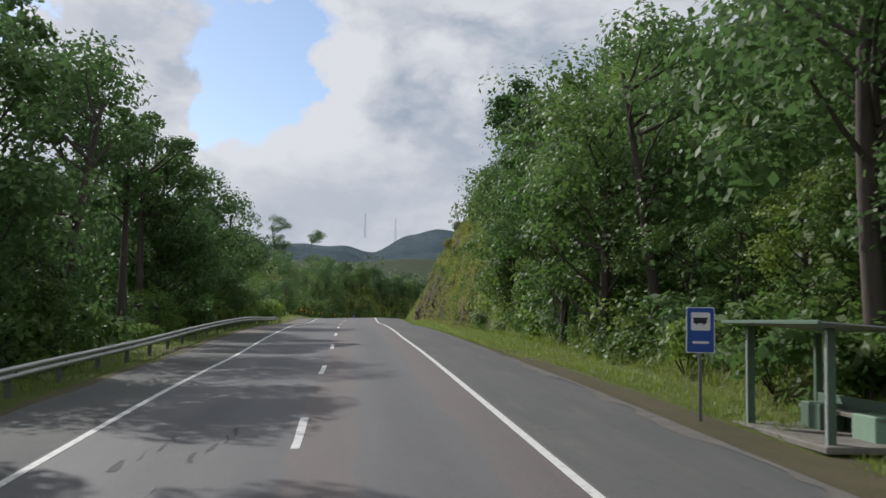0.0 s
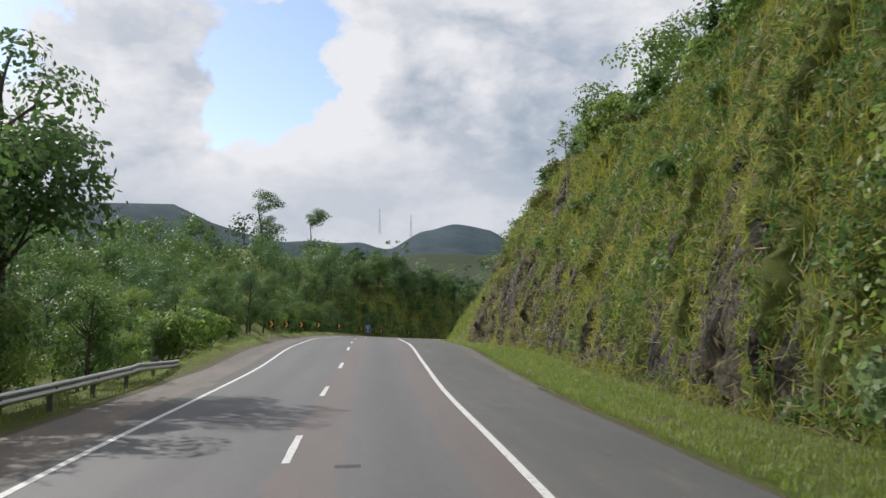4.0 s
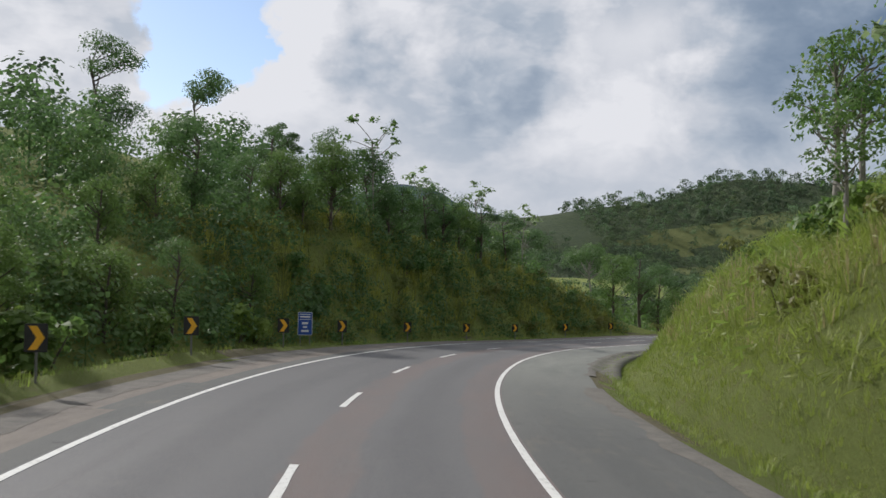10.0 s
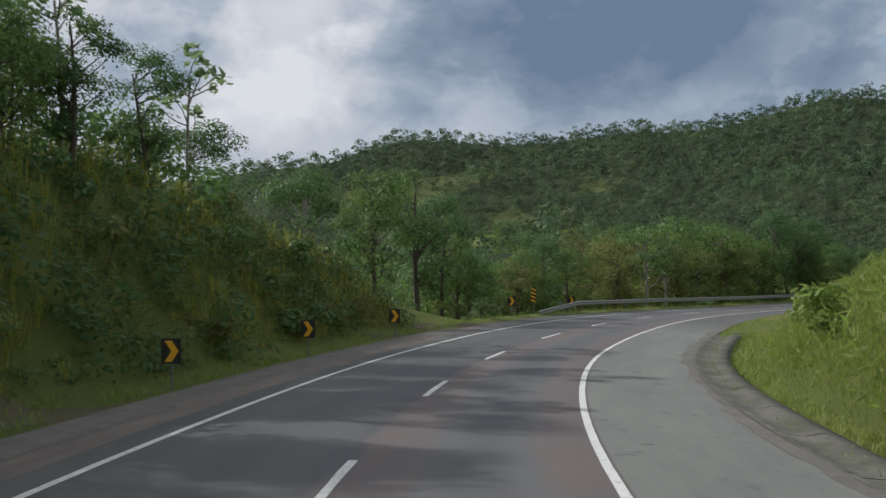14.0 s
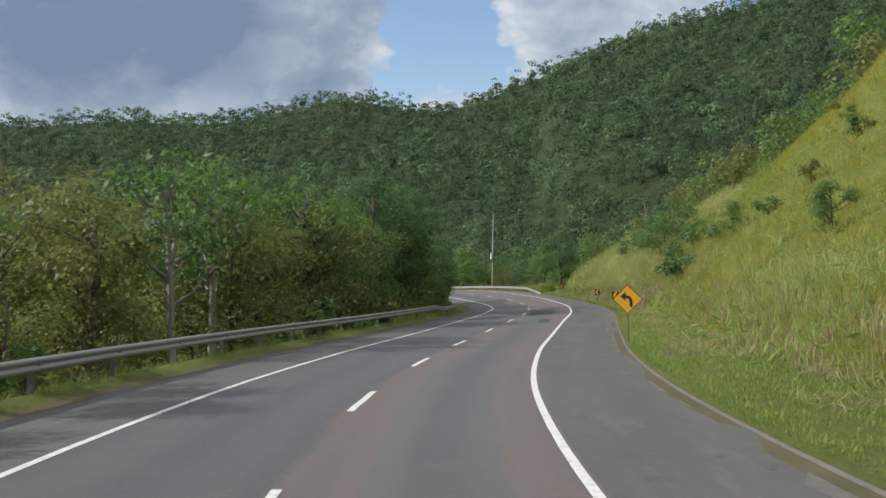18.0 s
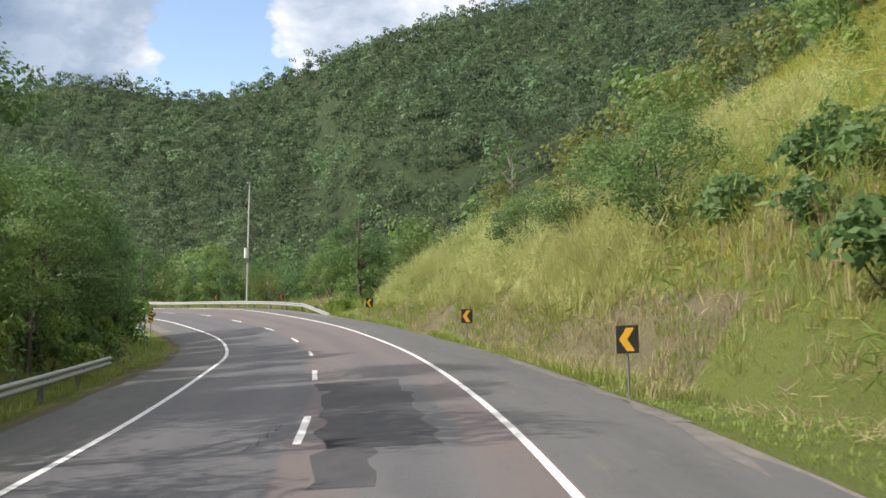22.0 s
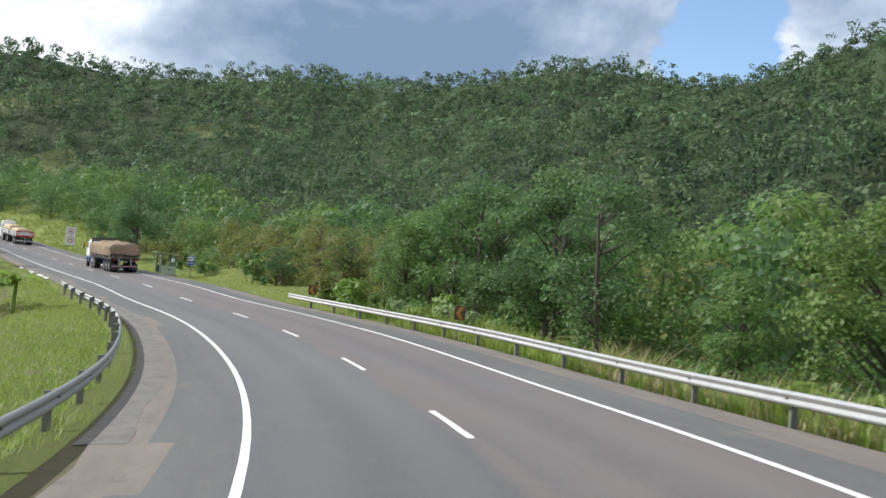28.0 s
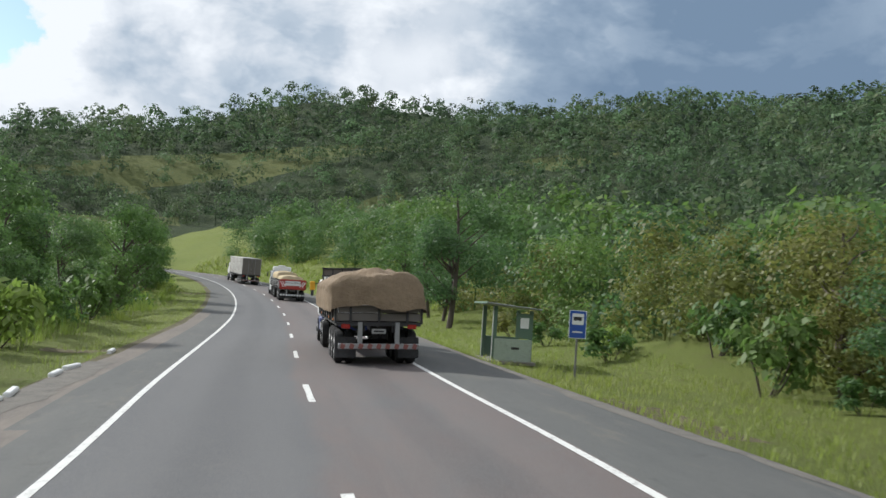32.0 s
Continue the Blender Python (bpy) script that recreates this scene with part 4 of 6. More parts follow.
thicket(3, -14, 82, 13.4, 36, 6.5, ["dark", "broad", "broad2", "tall", "dark2"], .9, 1.22)
thicket(4, 26, 84, 13.2, 14, 4.0, ["light", "mid", "broad2", "mid"], .45, .8)
for s, d, k, z in ((62, 14.5, "cecropia2", 1.25), (67, 15, "cecropia", 1.4), (70, 13, "broad", 1.15), (74, 12.5, "mid", 1.1), (52, 12, "broad2", 1.1), (44, 12, "broad", 1.2)):
    grow(k, s, d, z, s * 37)
# left side of the bend: bushes by the road, wood up the slope
thicket(5, 106, 205, -10, -15, 4.4, ["light", "mid", "broad2", "mid", "dark"], .32, .52)
thicket(6, 108, 212, -17, -26, 6.0, ["broad", "broad2", "dark", "mid", "dark"], .36, .52, .05)
thicket(36, 108, 212, -27, -40, 6.0, ["dark", "broad", "dark2", "tall", "dark"], .42, .66, .05)
thicket(26, 212, 262, -17, -40, 6.0, ["broad", "dark2", "dark", "tall", "broad"], .40, .60, .08)
grow("flat", 238, -40, .8, 20)
for s, d, k, z in ((214, -15.5, "dark", .36), (219, -16.5, "dark2", .52), (225, -15.5, "dark2", .58), (229, -14.5, "cecropia2", .8), (217, -14.8, "broad", .5), (234, -17, "dark", .5), (240, -16, "broad", .5), (222, -18, "tall", .48), (246, -17, "broad", .5)):
    grow(k, s, d, z, s * 23)
grow("dark", 236, -50, 1.0, 99)
for s, d in ((246, -15), (253, -14.5), (240, -17)):
    grow("cecropia", s, d, .8, s * 31)
grow("flat", 262, -20, .55, 75)
grow("flat", 281, -27, .95, 130)
thicket(40, 226, 252, -14.3, -16, 3.4, ["dark", "broad", "dark2"], .44, .56)
thicket(7, 206, 262, -14, -17, 5.5, ["mid", "broad2", "dark"], .42, .66, .25)
# left of the valley bend: open brownish trees behind the rail
thicket(8, 281, 300, -10.5, -16, 3.8, ["dark", "mid", "dark", "dry", "broad2", "broad"], .48, .68, .05)
for s, d, k, z in ((266, -12, "broad", .7), (270.5, -11.5, "dark2", .72), (275, -12.2, "dark", .7), (279.5, -13.5, "broad2", .7)):
    grow(k, s, d, z, s * 19)
thicket(28, 300, 330, -10.5, -16, 4.8, ["dry", "open", "dry", "dry", "dry"], .98, 1.22, .05)
thicket(38, 330, 350, -11, -17, 4.6, ["dark", "broad", "dark2", "broad2"], .78, .98)
grow("dark2", 349, -9.8, .82, 60)
grow("dark", 354.5, -10, .78, 150)
thicket(9, 276, 304, -18, -40, 7.0, ["broad", "dry", "mid", "broad2"], .55, .8)
thicket(29, 304, 352, -18, -40, 7.0, ["broad", "dry", "mid", "broad2"], .6, .9)
thicket(10, 352, 398, -8.8, -14, 3.4, ["mid", "dark", "broad2"], .42, .68)
for s, d, k, z in ((374, -10.2, "dark", .55), (379, -11, "broad", .6), (384, -10.4, "dark2", .5), (389, -11.5, "dark", .5)):
    grow(k, s, d, z, s * 29)
thicket(11, 358, 396, -15, -36, 7.0, ["broad", "mid", "broad2"], .45, .7)
# cutting and banks on the right
thicket(12, 86, 152, 18.5, 38, 6.0, ["mid", "broad2", "open", "light"], .5, .85, .25)
thicket(13, 152, 250, 22, 40, 7.5, ["mid", "broad2", "open"], .45, .75, .45)
grow("cecropia", 133, 14.8, .62, 10)
grow("cecropia", 182, 13.5, .62, 50)
grow("open", 190, 14, .55, 80)
for s, d, z in ((206, 17, 1.0), (212, 19, 1.1), (201, 20, 1.0), (176, 16.5, .8), (179, 18, .9), (172, 18, .85), (185, 20, .8), (168, 20, 1.0)):
    grow("open", s, d, z, s * 11)
thicket(14, 256, 345, 36, 41, 7.0, ["mid", "broad2"], .5, .7, .7)
for k, s, d, z in (("thorn", 362, 12.5, .85), ("thorn", 368, 14, 1.0), ("thorn", 374, 13, .8), ("mid", 343, 15, .4), ("cecropia2", 396, 19, .62), ("thorn", 381, 13, .7), ("mid", 326, 18, .5), ("mid", 387, 15, .6)):
    grow(k, s, d, z, s * 7)
thicket(15, 372, 412, 19, 40, 6.5, ["mid", "broad2", "broad", "dry"], .6, .95, .15)
# valley side on the right: wood below the rail
thicket(16, 412, 486, 13, 40, 5.6, ["dark", "broad", "broad2", "dark2", "dry", "mid", "dark"], .5, .82)
thicket(17, 486, 560, 18, 40, 5.6, ["dark", "broad2", "dry", "dry", "broad", "dark2"], .52, .82, .05)
for k, s, d, z in (("dry", 500, 16.5, .8), ("dry", 507, 17, .85), ("thorn", 512, 15.5, .7), ("dry", 493, 17, .85), ("dry", 519, 17.5, .8), ("broad", 476, 14, .8), ("dark", 470, 14, .7), ("broad", 481, 15, .75)):
    grow(k, s, d, z, s * 13)
thicket(18, 560, 588, 12, 30, 7.0, ["broad", "dark2", "dark", "dark"], .6, .9, .1)
thicket(39, 592, 690, 17, 40, 6.0, ["broad", "dark2", "dark", "dark"], .6, .9, .1)
thicket(19, 516, 560, -13, -30, 5.5, ["dark", "broad2", "broad", "dark"], .45, .65, .1)
thicket(20, 562, 690, -12, -34, 8.0, ["mid", "broad2", "broad"], .6, .9, .2)
thicket(21, 420, 506, -34, -41, 7.0, ["mid", "broad2"], .5, .8, .3)


# ---- woods behind the first row, past counting ----
def scatter(name, forms, pick, at, sizes, turns, mat, label):
    """Copies of the forms, joined into one mesh."""
    V, F, off = [], [], 0
    for k, (v, f) in enumerate(forms):
        i = np.where(pick == k)[0]
        if not len(i):
            continue
        c, sn = np.cos(turns[i])[:, None], np.sin(turns[i])[:, None]
        P = np.stack([v[None, :, 0] * c - v[None, :, 1] * sn, v[None, :, 0] * sn + v[None, :, 1] * c, np.broadcast_to(v[None, :, 2], (len(i), len(v)))], -1) * sizes[i][:, None, None]
        P += at[i][:, None]
        V.append(P.reshape(-1, 3))
        F.append((f[None] + np.arange(len(i))[:, None, None] * len(v)).reshape(-1, 4) + off)
        off += len(i) * len(v)
    ob = new(name, fast_mesh(name, np.concatenate(V), np.concatenate(F), mat))
    return tagged(ob, label, "forest", kind="stuff")


def rough_form(seed, height, r, quads, leaf, clumps, low=.1, inner=0, wild=.36, slim=.65):
    rng = np.random.default_rng(seed)
    half = height * (1 - low) / 2
    cl = rng.uniform(-1, 1, (clumps, 3)) * (r * .6, r * .6, half * .7) + (0, 0, height * (1 + low) / 2)
    rc = rng.uniform(.34, .62, clumps) * r
    cl[:, 2] -= .35 * half * (np.hypot(cl[:, 0], cl[:, 1]) / (.6 * r)) ** 2
    pts, way = crown_points(rng, quads, cl, rc)
    bits = [leaves(rng, pts, way, leaf, slim, wild=wild)] + [core(c, q * .8, rng) for c, q in zip(cl[:inner], rc[:inner])] + [tube((0, 0, -.1 * height), (0, 0, height * .6), .011 * height, .007 * height, 4, rings=2)]
    return joined(bits)


for tone, keys, mat, lab in (("green", ("broad", "broad2", "mid", "open", "thorn"), LEAF, "dense green wood behind the roadside trees"), ("dark", ("dark", "dark2", "tall", "flat"), LEAF_DARK, "dense dark wood behind the roadside trees"),
                             ("light", ("light",), LEAF_LIGHT, "bright young wood behind the roadside"), ("dry", ("dry",), LEAF_DRY, "brownish open wood behind the roadside")):
    rows = [b for b in BACK if b[0] in keys]
    tall = {"mid": 7, "light": 8, "dry": 8.5}
    for lo, hi, quads, leaf in ((0, 18.5, 2300, .027), (18.5, 25, 900, .046), (25, 99, 380, .070)):
        some = [b for b in rows if lo <= abs(b[2]) < hi]
        if not some:
            continue
        forms = [rough_form(500 + k, 1.0, .46, quads, leaf, 18, -.08, 4) for k in range(5)]
        at = np.array([place(b[1], b[2]) for b in some])
        sizes = np.array([b[3] * tall.get(b[0], 11.5) for b in some])
        scatter("back_wood", forms, np.arange(len(some)) % 5, at, sizes, np.radians([b[4] for b in some]), mat, lab)


def undergrowth(seed, count, s0, s1, d0, d1, lo, hi, mat, label):
    rng = np.random.default_rng(seed)
    s, d = rng.uniform(s0, s1, count), d0 + (d1 - d0) * rng.uniform(0, 1, count)
    forms = [rough_form(seed * 7 + k, 1.0, .8, 180, .115, 7, -.25) for k in range(4)]
    scatter("undergrowth", forms, rng.integers(0, 4, count), place(s, d), rng.uniform(lo, hi, count), rng.uniform(0, 6.28, count), mat, label)


undergrowth(1, 150, -10, 108, -10, -26, 1.2, 3.0, LEAF_DARK, "tangled dark undergrowth below the trees")
undergrowth(2, 190, 0, 86, 13.0, 28, 1.2, 3.2, LEAF, "tangled green undergrowth below the trees")
undergrowth(8, 170, 16, 88, 12.0, 16, 1.0, 2.4, LEAF, "green bushes crowding the verge below the trees")
undergrowth(12, 60, 36, 88, 12.3, 14.5, 1.0, 2.6, LEAF_LIGHT, "bright yellow-green bushes at the wood's edge")
undergrowth(9, 60, 350, 398, -8.2, -12, 1.0, 2.0, LEAF_DARK, "dark bushes inside the bend")
undergrowth(10, 330, 204, 266, -8.9, -19, 1.0, 2.3, LEAF_DARK, "dense dark bushes covering the shaded bank")
undergrowth(13, 110, 176, 208, -8.7, -16, 1.0, 2.2, LEAF_DARK, "dark bushes crowding the start of the bank")
undergrowth(11, 130, 204, 262, -9.0, -15, .6, 1.3, LEAF_DRY, "dry brownish scrub on the shaded bank")
undergrowth(3, 170, 106, 262, -11, -34, 1.2, 3.0, LEAF, "green undergrowth on the wooded slope")
undergrowth(4, 90, 280, 398, -10, -26, 1.2, 2.8, LEAF_DRY, "brownish undergrowth below the open trees")
undergrowth(5, 190, 412, 486, 12, 34, 1.4, 3.2, LEAF, "green undergrowth filling the wood")
undergrowth(6, 200, 486, 600, 16, 36, 1.4, 3.4, LEAF_DRY, "brownish green undergrowth behind the verge")
undergrowth(7, 70, 512, 640, -11, -26, 1.4, 3.0, LEAF, "green undergrowth beside the field")

# ---- far woods on the hills, past counting ----
def woods(name, seed, x0, x1, y0, y1, gap, keep, label, size=1.0):
    rng = np.random.default_rng(seed)
    xs, ys = np.meshgrid(np.arange(x0, x1, gap), np.arange(y0, y1, gap))
    x = (xs + rng.uniform(-.48, .48, xs.shape) * gap).ravel()
    y = (ys + rng.uniform(-.48, .48, ys.shape) * gap).ravel()
    z, s, d = land(x, y)
    ok = keep(x, y, s, d, rng)
    at = np.stack([x, y, z], -1)[ok]
    n = len(at)
    sc = size * rng.uniform(.62, 1.2, n)
    sc = np.where(rng.uniform(size=n) < .06, sc * 1.3, sc)
    turn, near = rng.uniform(0, 6.28, n), np.abs(d[ok]) < 120
    for who, quads, leaf, cl in ((near, 230, .66, 8), (~near, 115, .98, 6)):
        if who.any():
            forms = [rough_form(seed * 10 + k, 8.0 + .9 * (k % 4), 4.4, quads, leaf, cl, -.05, wild=.30, slim=.8) for k in range(8)]
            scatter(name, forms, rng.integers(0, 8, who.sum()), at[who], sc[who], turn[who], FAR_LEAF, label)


def on_hill(x, y, s, d, rng):
    field = in_clearing(x, y)
    behind = to_crest(x, y, CREST)[0] > 420
    return (np.abs(d) > 41) & (np.abs(d) < 420) & ~(field & (rng.uniform(size=len(x)) < .45)) & ((d > 0) | (s < 300) | (s > 560)) & ~behind


def on_left(x, y, s, d, rng):
    return (np.abs(d) > 40) & (d < 0) & (lumps(x, y, 80, 62) < .5) & (np.abs(d) < 190)


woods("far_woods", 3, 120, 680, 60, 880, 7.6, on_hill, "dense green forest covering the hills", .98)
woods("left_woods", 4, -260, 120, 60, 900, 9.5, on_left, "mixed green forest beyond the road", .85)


# ---- grasses, past counting ----
def tufts(name, seed, count, s0, s1, d0, d1, length, width, blades, mat, label, clear=None, spread_r=.32, arch=.45, clump=4.0, bare=-.45):
    rng = np.random.default_rng(seed)
    s, d = rng.uniform(s0, s1, count), rng.uniform(0, 1, count) ** (1.25 if length < .8 else 1.0) * (d1 - d0) + d0
    keep = lumps(s, d, clump, seed) > (bare if length > .35 else -.85)
    if clear is not None:
        keep &= ~clear(s, d)
    s, d = s[keep], d[keep]
    base = place(s, d)
    n = len(base) * blades
    base = np.repeat(base, blades, 0)
    an, L = rng.uniform(0, 6.28, n), length * rng.uniform(.5, 1.25, n) * np.repeat(rng.uniform(.7, 1.25, len(s)) * (1 + .35 * lumps(s, d, 2.6, seed + 5)) * (1.0 if length < .8 else np.clip(.45 + np.abs(d - d0) / 3, .45, 1)), blades)
    out = np.stack([np.cos(an), np.sin(an), 0 * an], -1)
    side = np.stack([-np.sin(an), np.cos(an), 0 * an], -1)
    foot = base + out * (rng.uniform(0, 1, n) * spread_r)[:, None]
    bend = (arch * rng.uniform(.3, 1.3, n))[:, None]
    L, w = L[:, None], width * rng.uniform(.7, 1.3, n)[:, None]
    up = np.array([0, 0, 1.0])
    p1 = foot + up * L * .55 + out * L * bend * .25
    p2 = foot + up * L * (1 - bend * .35) + out * L * bend
    v = np.stack([foot - side * w, foot + side * w, p1 + side * w * .8, p1 - side * w * .8, p2, p2 + side * w * .1], 1).reshape(-1, 3)
    k = np.arange(n)[:, None] * 6
    f = np.concatenate([k + [0, 1, 2, 3], k + [3, 2, 5, 4]], 0)
    ob = new(name, fast_mesh(name, v, f, mat))
    return tagged(ob, label, "grass", kind="stuff")


tufts("tall_grass", 71, 3600, 160, 258, 9.5, 22, .9, .016, 9, GRASS, "tall rough grass on the cutting's slope", arch=1.25)
tufts("tall_grass", 72, 5200, 262, 404, 10.6, 36, 1.0, .014, 12, TALL_GRASS, "tall yellow-green grass covering the hillside", arch=1.35, spread_r=.5, bare=-.6)
tufts("cane_grass", 73, 2000, 361, 402, 9.6, 19, 2.3, .017, 14, CANE, "dense tall cane grass above the roadside bank", arch=1.15, clump=2.2, bare=-.3, spread_r=.25)
tufts("cane_grass", 89, 900, 300, 362, 10.4, 17, 1.3, .014, 12, CANE, "pale tall grass above the roadside bank", arch=1.2, clump=2.6, bare=.0, spread_r=.25)


def sprays(name, seed, count, s0, s1, d0, d1, high, leaf, slim, mat, label, clump=2.4, bare=-.4):
    """Narrow blades at all heights and slants, in clumps."""
    rng = np.random.default_rng(seed)
    s, d = rng.uniform(s0, s1, count), d0 + (d1 - d0) * rng.uniform(0, 1, count)
    lump = lumps(s, d, clump, seed)
    keep = lump > bare
    s, d, lump = s[keep], d[keep], lump[keep]
    tall = high * (.75 + .45 * lump) * np.clip(.35 + np.abs(d - d0) / 2.5, .35, 1)
    c = place(s, d)
    c[:, 2] += tall * rng.uniform(.05, 1, len(s)) ** .8
    v, f = leaves(rng, c, rng.normal(0, 1, (len(s), 3)) * (1, 1, .35), leaf, slim)
    ob = new(name, fast_mesh(name, v, f, mat))
    return tagged(ob, label, "grass", kind="stuff")


sprays("cane_leaves", 92, 40000, 360, 404, 9.6, 20, 2.5, .7, .034, CANE, "slanting pale blades of the cane grass")
sprays("green_cane", 90, 15000, 340, 404, 10, 20, 2.4, .6, .06, LEAF_LIGHT, "green leafy stalks among the cane grass", 2.0, .0)
sprays("slope_grass", 93, 70000, 262, 402, 10.6, 36, 1.1, .7, .034, TALL_GRASS, "tangled yellow-green grass on the hillside", 2.8, -.5)
sprays("slope_grass", 94, 30000, 160, 262, 9.3, 22, 1.0, .6, .05, GRASS, "tangled grass on the cutting's slope", 2.4, -.5)
sprays("slope_weeds", 95, 14000, 160, 402, 9.0, 24, 1.3, .5, .18, LEAF_LIGHT, "leafy green weeds among the tall grass", 3.0, .1)
sprays("bank_weeds", 96, 9000, 204, 264, -8.6, -17, 1.2, .7, .07, LEAF_DRY, "dry tangled stalks on the shaded bank", 2.4, -.4)
sprays("ledge_weeds", 97, 7000, 80, 112, 11.6, 17.5, 1.3, .55, .12, LEAF, "leafy weeds growing over the rock", 2.4, -.1)
tufts("dry_grass", 74, 900, 280, 404, 10.2, 13, 1.0, .016, 9, STRAW, "dry straw-coloured grass along the bank")
tufts("dry_grass", 75, 330, 150, 235, 9.5, 13, 1.0, .016, 9, STRAW, "dry straw-coloured stalks on the grassy bank")
tufts("bank_grass", 86, 1500, 350, 402, 7.0, 10.2, .5, .014, 7, GRASS, "mixed grass on the roadside bank", arch=.8)
tufts("bank_grass", 87, 900, 350, 402, 7.6, 10.4, .6, .013, 7, STRAW, "dry grass on the roadside bank", arch=.8)
tufts("bank_grass", 88, 1500, 22, 92, 11.6, 14.5, .40, .014, 7, GRASS, "rank grass before the wood", arch=.8)
tufts("tall_grass", 76, 1500, 408, 480, 7.6, 12, 1.1, .018, 9, GRASS, "rank green grass behind the guard rail")
tufts("tall_grass", 91, 900, 410, 452, 7.9, 12.5, 1.3, .020, 9, STRAW, "tall dry grass behind the guard rail", arch=.9)
tufts("tall_grass", 77, 1100, 204, 264, -9, -17, 1.1, .018, 9, TALL_GRASS, "tall grass on the shaded bank")
tufts("tall_grass", 102, 1500, 584, 690, 8.8, 20, .9, .03, 8, GRASS, "rough grass on the bank beyond the bend", arch=1.1)
tufts("tall_grass", 78, 500, 520, 640, -9, -12, .9, .018, 9, GRASS, "tall grass along the field's edge")
tufts("verge_grass", 98, 7000, 10, 150, 7.6, 12.6, .17, .0095, 5, GRASS, "short green grass before the cutting", arch=.8, clear=lambda s, d: (s < 40) & (d < 9.2 + .6 * np.sin(s * .8)))
tufts("verge_grass", 99, 6500, 160, 266, 7.9, 11.5, .22, .0095, 5, GRASS, "short green grass at the foot of the slope", arch=.9)
tufts("verge_grass", 100, 9000, 402, 505, -7.0, -13.5, .20, .0095, 5, GRASS, "bright short grass on the inner bank of the bend", arch=.9, bare=-.6)
tufts("verge_grass", 79, 8000, -8, 262, 7.2, 10.5, .20, .0095, 5, GRASS, "short green grass on the roadside verge", arch=.8, clear=lambda s, d: (s < 60) & (d < 8.7))
tufts("verge_grass", 80, 11000, 262, 420, 6.95, 12.4, .13, .0095, 5, GRASS, "short mown grass on the roadside verge", arch=1.1)
sprays("cut_straw", 101, 9000, 266, 402, 8.0, 11.0, .22, .45, .04, STRAW, "cut dry straw lying on the verge", 2.2, .0)
tufts("verge_grass", 81, 4500, 476, 600, 7.2, 15, .26, .0095, 5, GRASS, "short green grass on the roadside verge", arch=.8)
tufts("verge_grass", 82, 3000, -8, 350, -6.5, -8.6, .22, .0095, 5, GRASS, "patchy grass on the outer verge", arch=.8)
tufts("verge_grass", 83, 3600, 396, 600, -6.3, -22, .28, .0095, 5, GRASS, "green grass sloping away from the road", arch=.8)
tufts("verge_grass", 84, 1200, 340, 400, -6.6, -9.5, .3, .0095, 5, GRASS, "shaded grass on the inner bank", arch=.8)


# shrubs along the edges, each a plant of its own
def shrub_mesh(seed, mat, n=420, r=1.0, leaf=.26):
    rng = np.random.default_rng(seed)
    cl = rng.uniform(-1, 1, (7, 3)) * (.75 * r, .75 * r, .45 * r) + (0, 0, .75 * r)
    rc = rng.uniform(.3, .6, 7) * r
    pts, way = crown_points(rng, n, cl, rc)
    bits = [leaves(rng, pts, way, leaf, .5)] + [core(c, q * .65, rng) for c, q in zip(cl, rc)]
    stems = [tube((0, 0, -.2), c, .03, .012, 4, .05, rng, 3) for c in cl[:4]]
    return fast_mesh("stem", *joined(stems), BARK), fast_mesh("foliage", *joined(bits), mat)


SHRUB = [shrub_mesh(91, LEAF), shrub_mesh(92, LEAF_LIGHT), shrub_mesh(93, LEAF_DRY, 330), shrub_mesh(94, LEAF_DARK), shrub_mesh(95, LEAF_PALE, 300)]
SHRUB_LABEL = ["green leafy shrub on the roadside bank", "bright green shrub at the wood's edge", "dry brownish shrub on the bank", "dark green shrub in the wood's shade", "pale green big-leaved shrub"]


def hedge(seed, count, s0, s1, d0, d1, kinds, lo, hi):
    rng = np.random.default_rng(seed)
    for k in range(count):
        i = kinds[rng.integers(len(kinds))]
        z = rng.uniform(lo, hi)
        m = stand(rng.uniform(s0, s1), d0 + (d1 - d0) * rng.uniform(), rng.uniform(0, 360), -.1) @ Matrix.Diagonal((z * rng.uniform(.8, 1.2), z, z * rng.uniform(.8, 1.2), 1))
        ob = new("shrub")
        ob.matrix_world = m
        tagged(ob, SHRUB_LABEL[i], "shrub", "roadside shrubs")
        part_mesh("stem", SHRUB[i][0], ob)
        part_mesh("foliage", SHRUB[i][1], ob)


hedge(1, 16, 0, 108, -9, -11.5, [0, 1, 3], .7, 1.5)
hedge(2, 24, 18, 86, 11.8, 13.5, [0, 1, 3, 4], .7, 1.7)
hedge(3, 20, 106, 206, -8.6, -11, [0, 1, 1], .8, 1.6)
hedge(4, 40, 80, 150, 12.4, 19, [0, 1, 2, 0], .5, 1.3)
hedge(13, 30, 82, 152, 16.6, 21, [0, 3, 0, 1], .9, 1.9)
hedge(5, 30, 161, 258, 10.5, 22, [0, 1, 2, 1], .5, 1.2)
hedge(6, 14, 204, 266, -9, -15, [0, 2, 3], .6, 1.2)
hedge(7, 20, 266, 350, -8.8, -11, [0, 2, 0, 4], .6, 1.3)
hedge(8, 20, 350, 402, -8.0, -11.5, [0, 1, 3], .7, 1.4)
hedge(14, 9, 344, 358, 11.5, 15, [3, 0, 3], .9, 1.35)
hedge(9, 24, 262, 402, 11, 28, [0, 1, 2], .5, 1.3)
hedge(10, 26, 408, 486, 9.5, 13, [0, 3, 4, 1], .7, 1.6)
hedge(11, 18, 486, 560, 13.5, 18, [0, 2, 2, 1], .7, 1.6)
hedge(12, 12, 508, 600, -10, -14, [0, 1, 3], .8, 1.7)


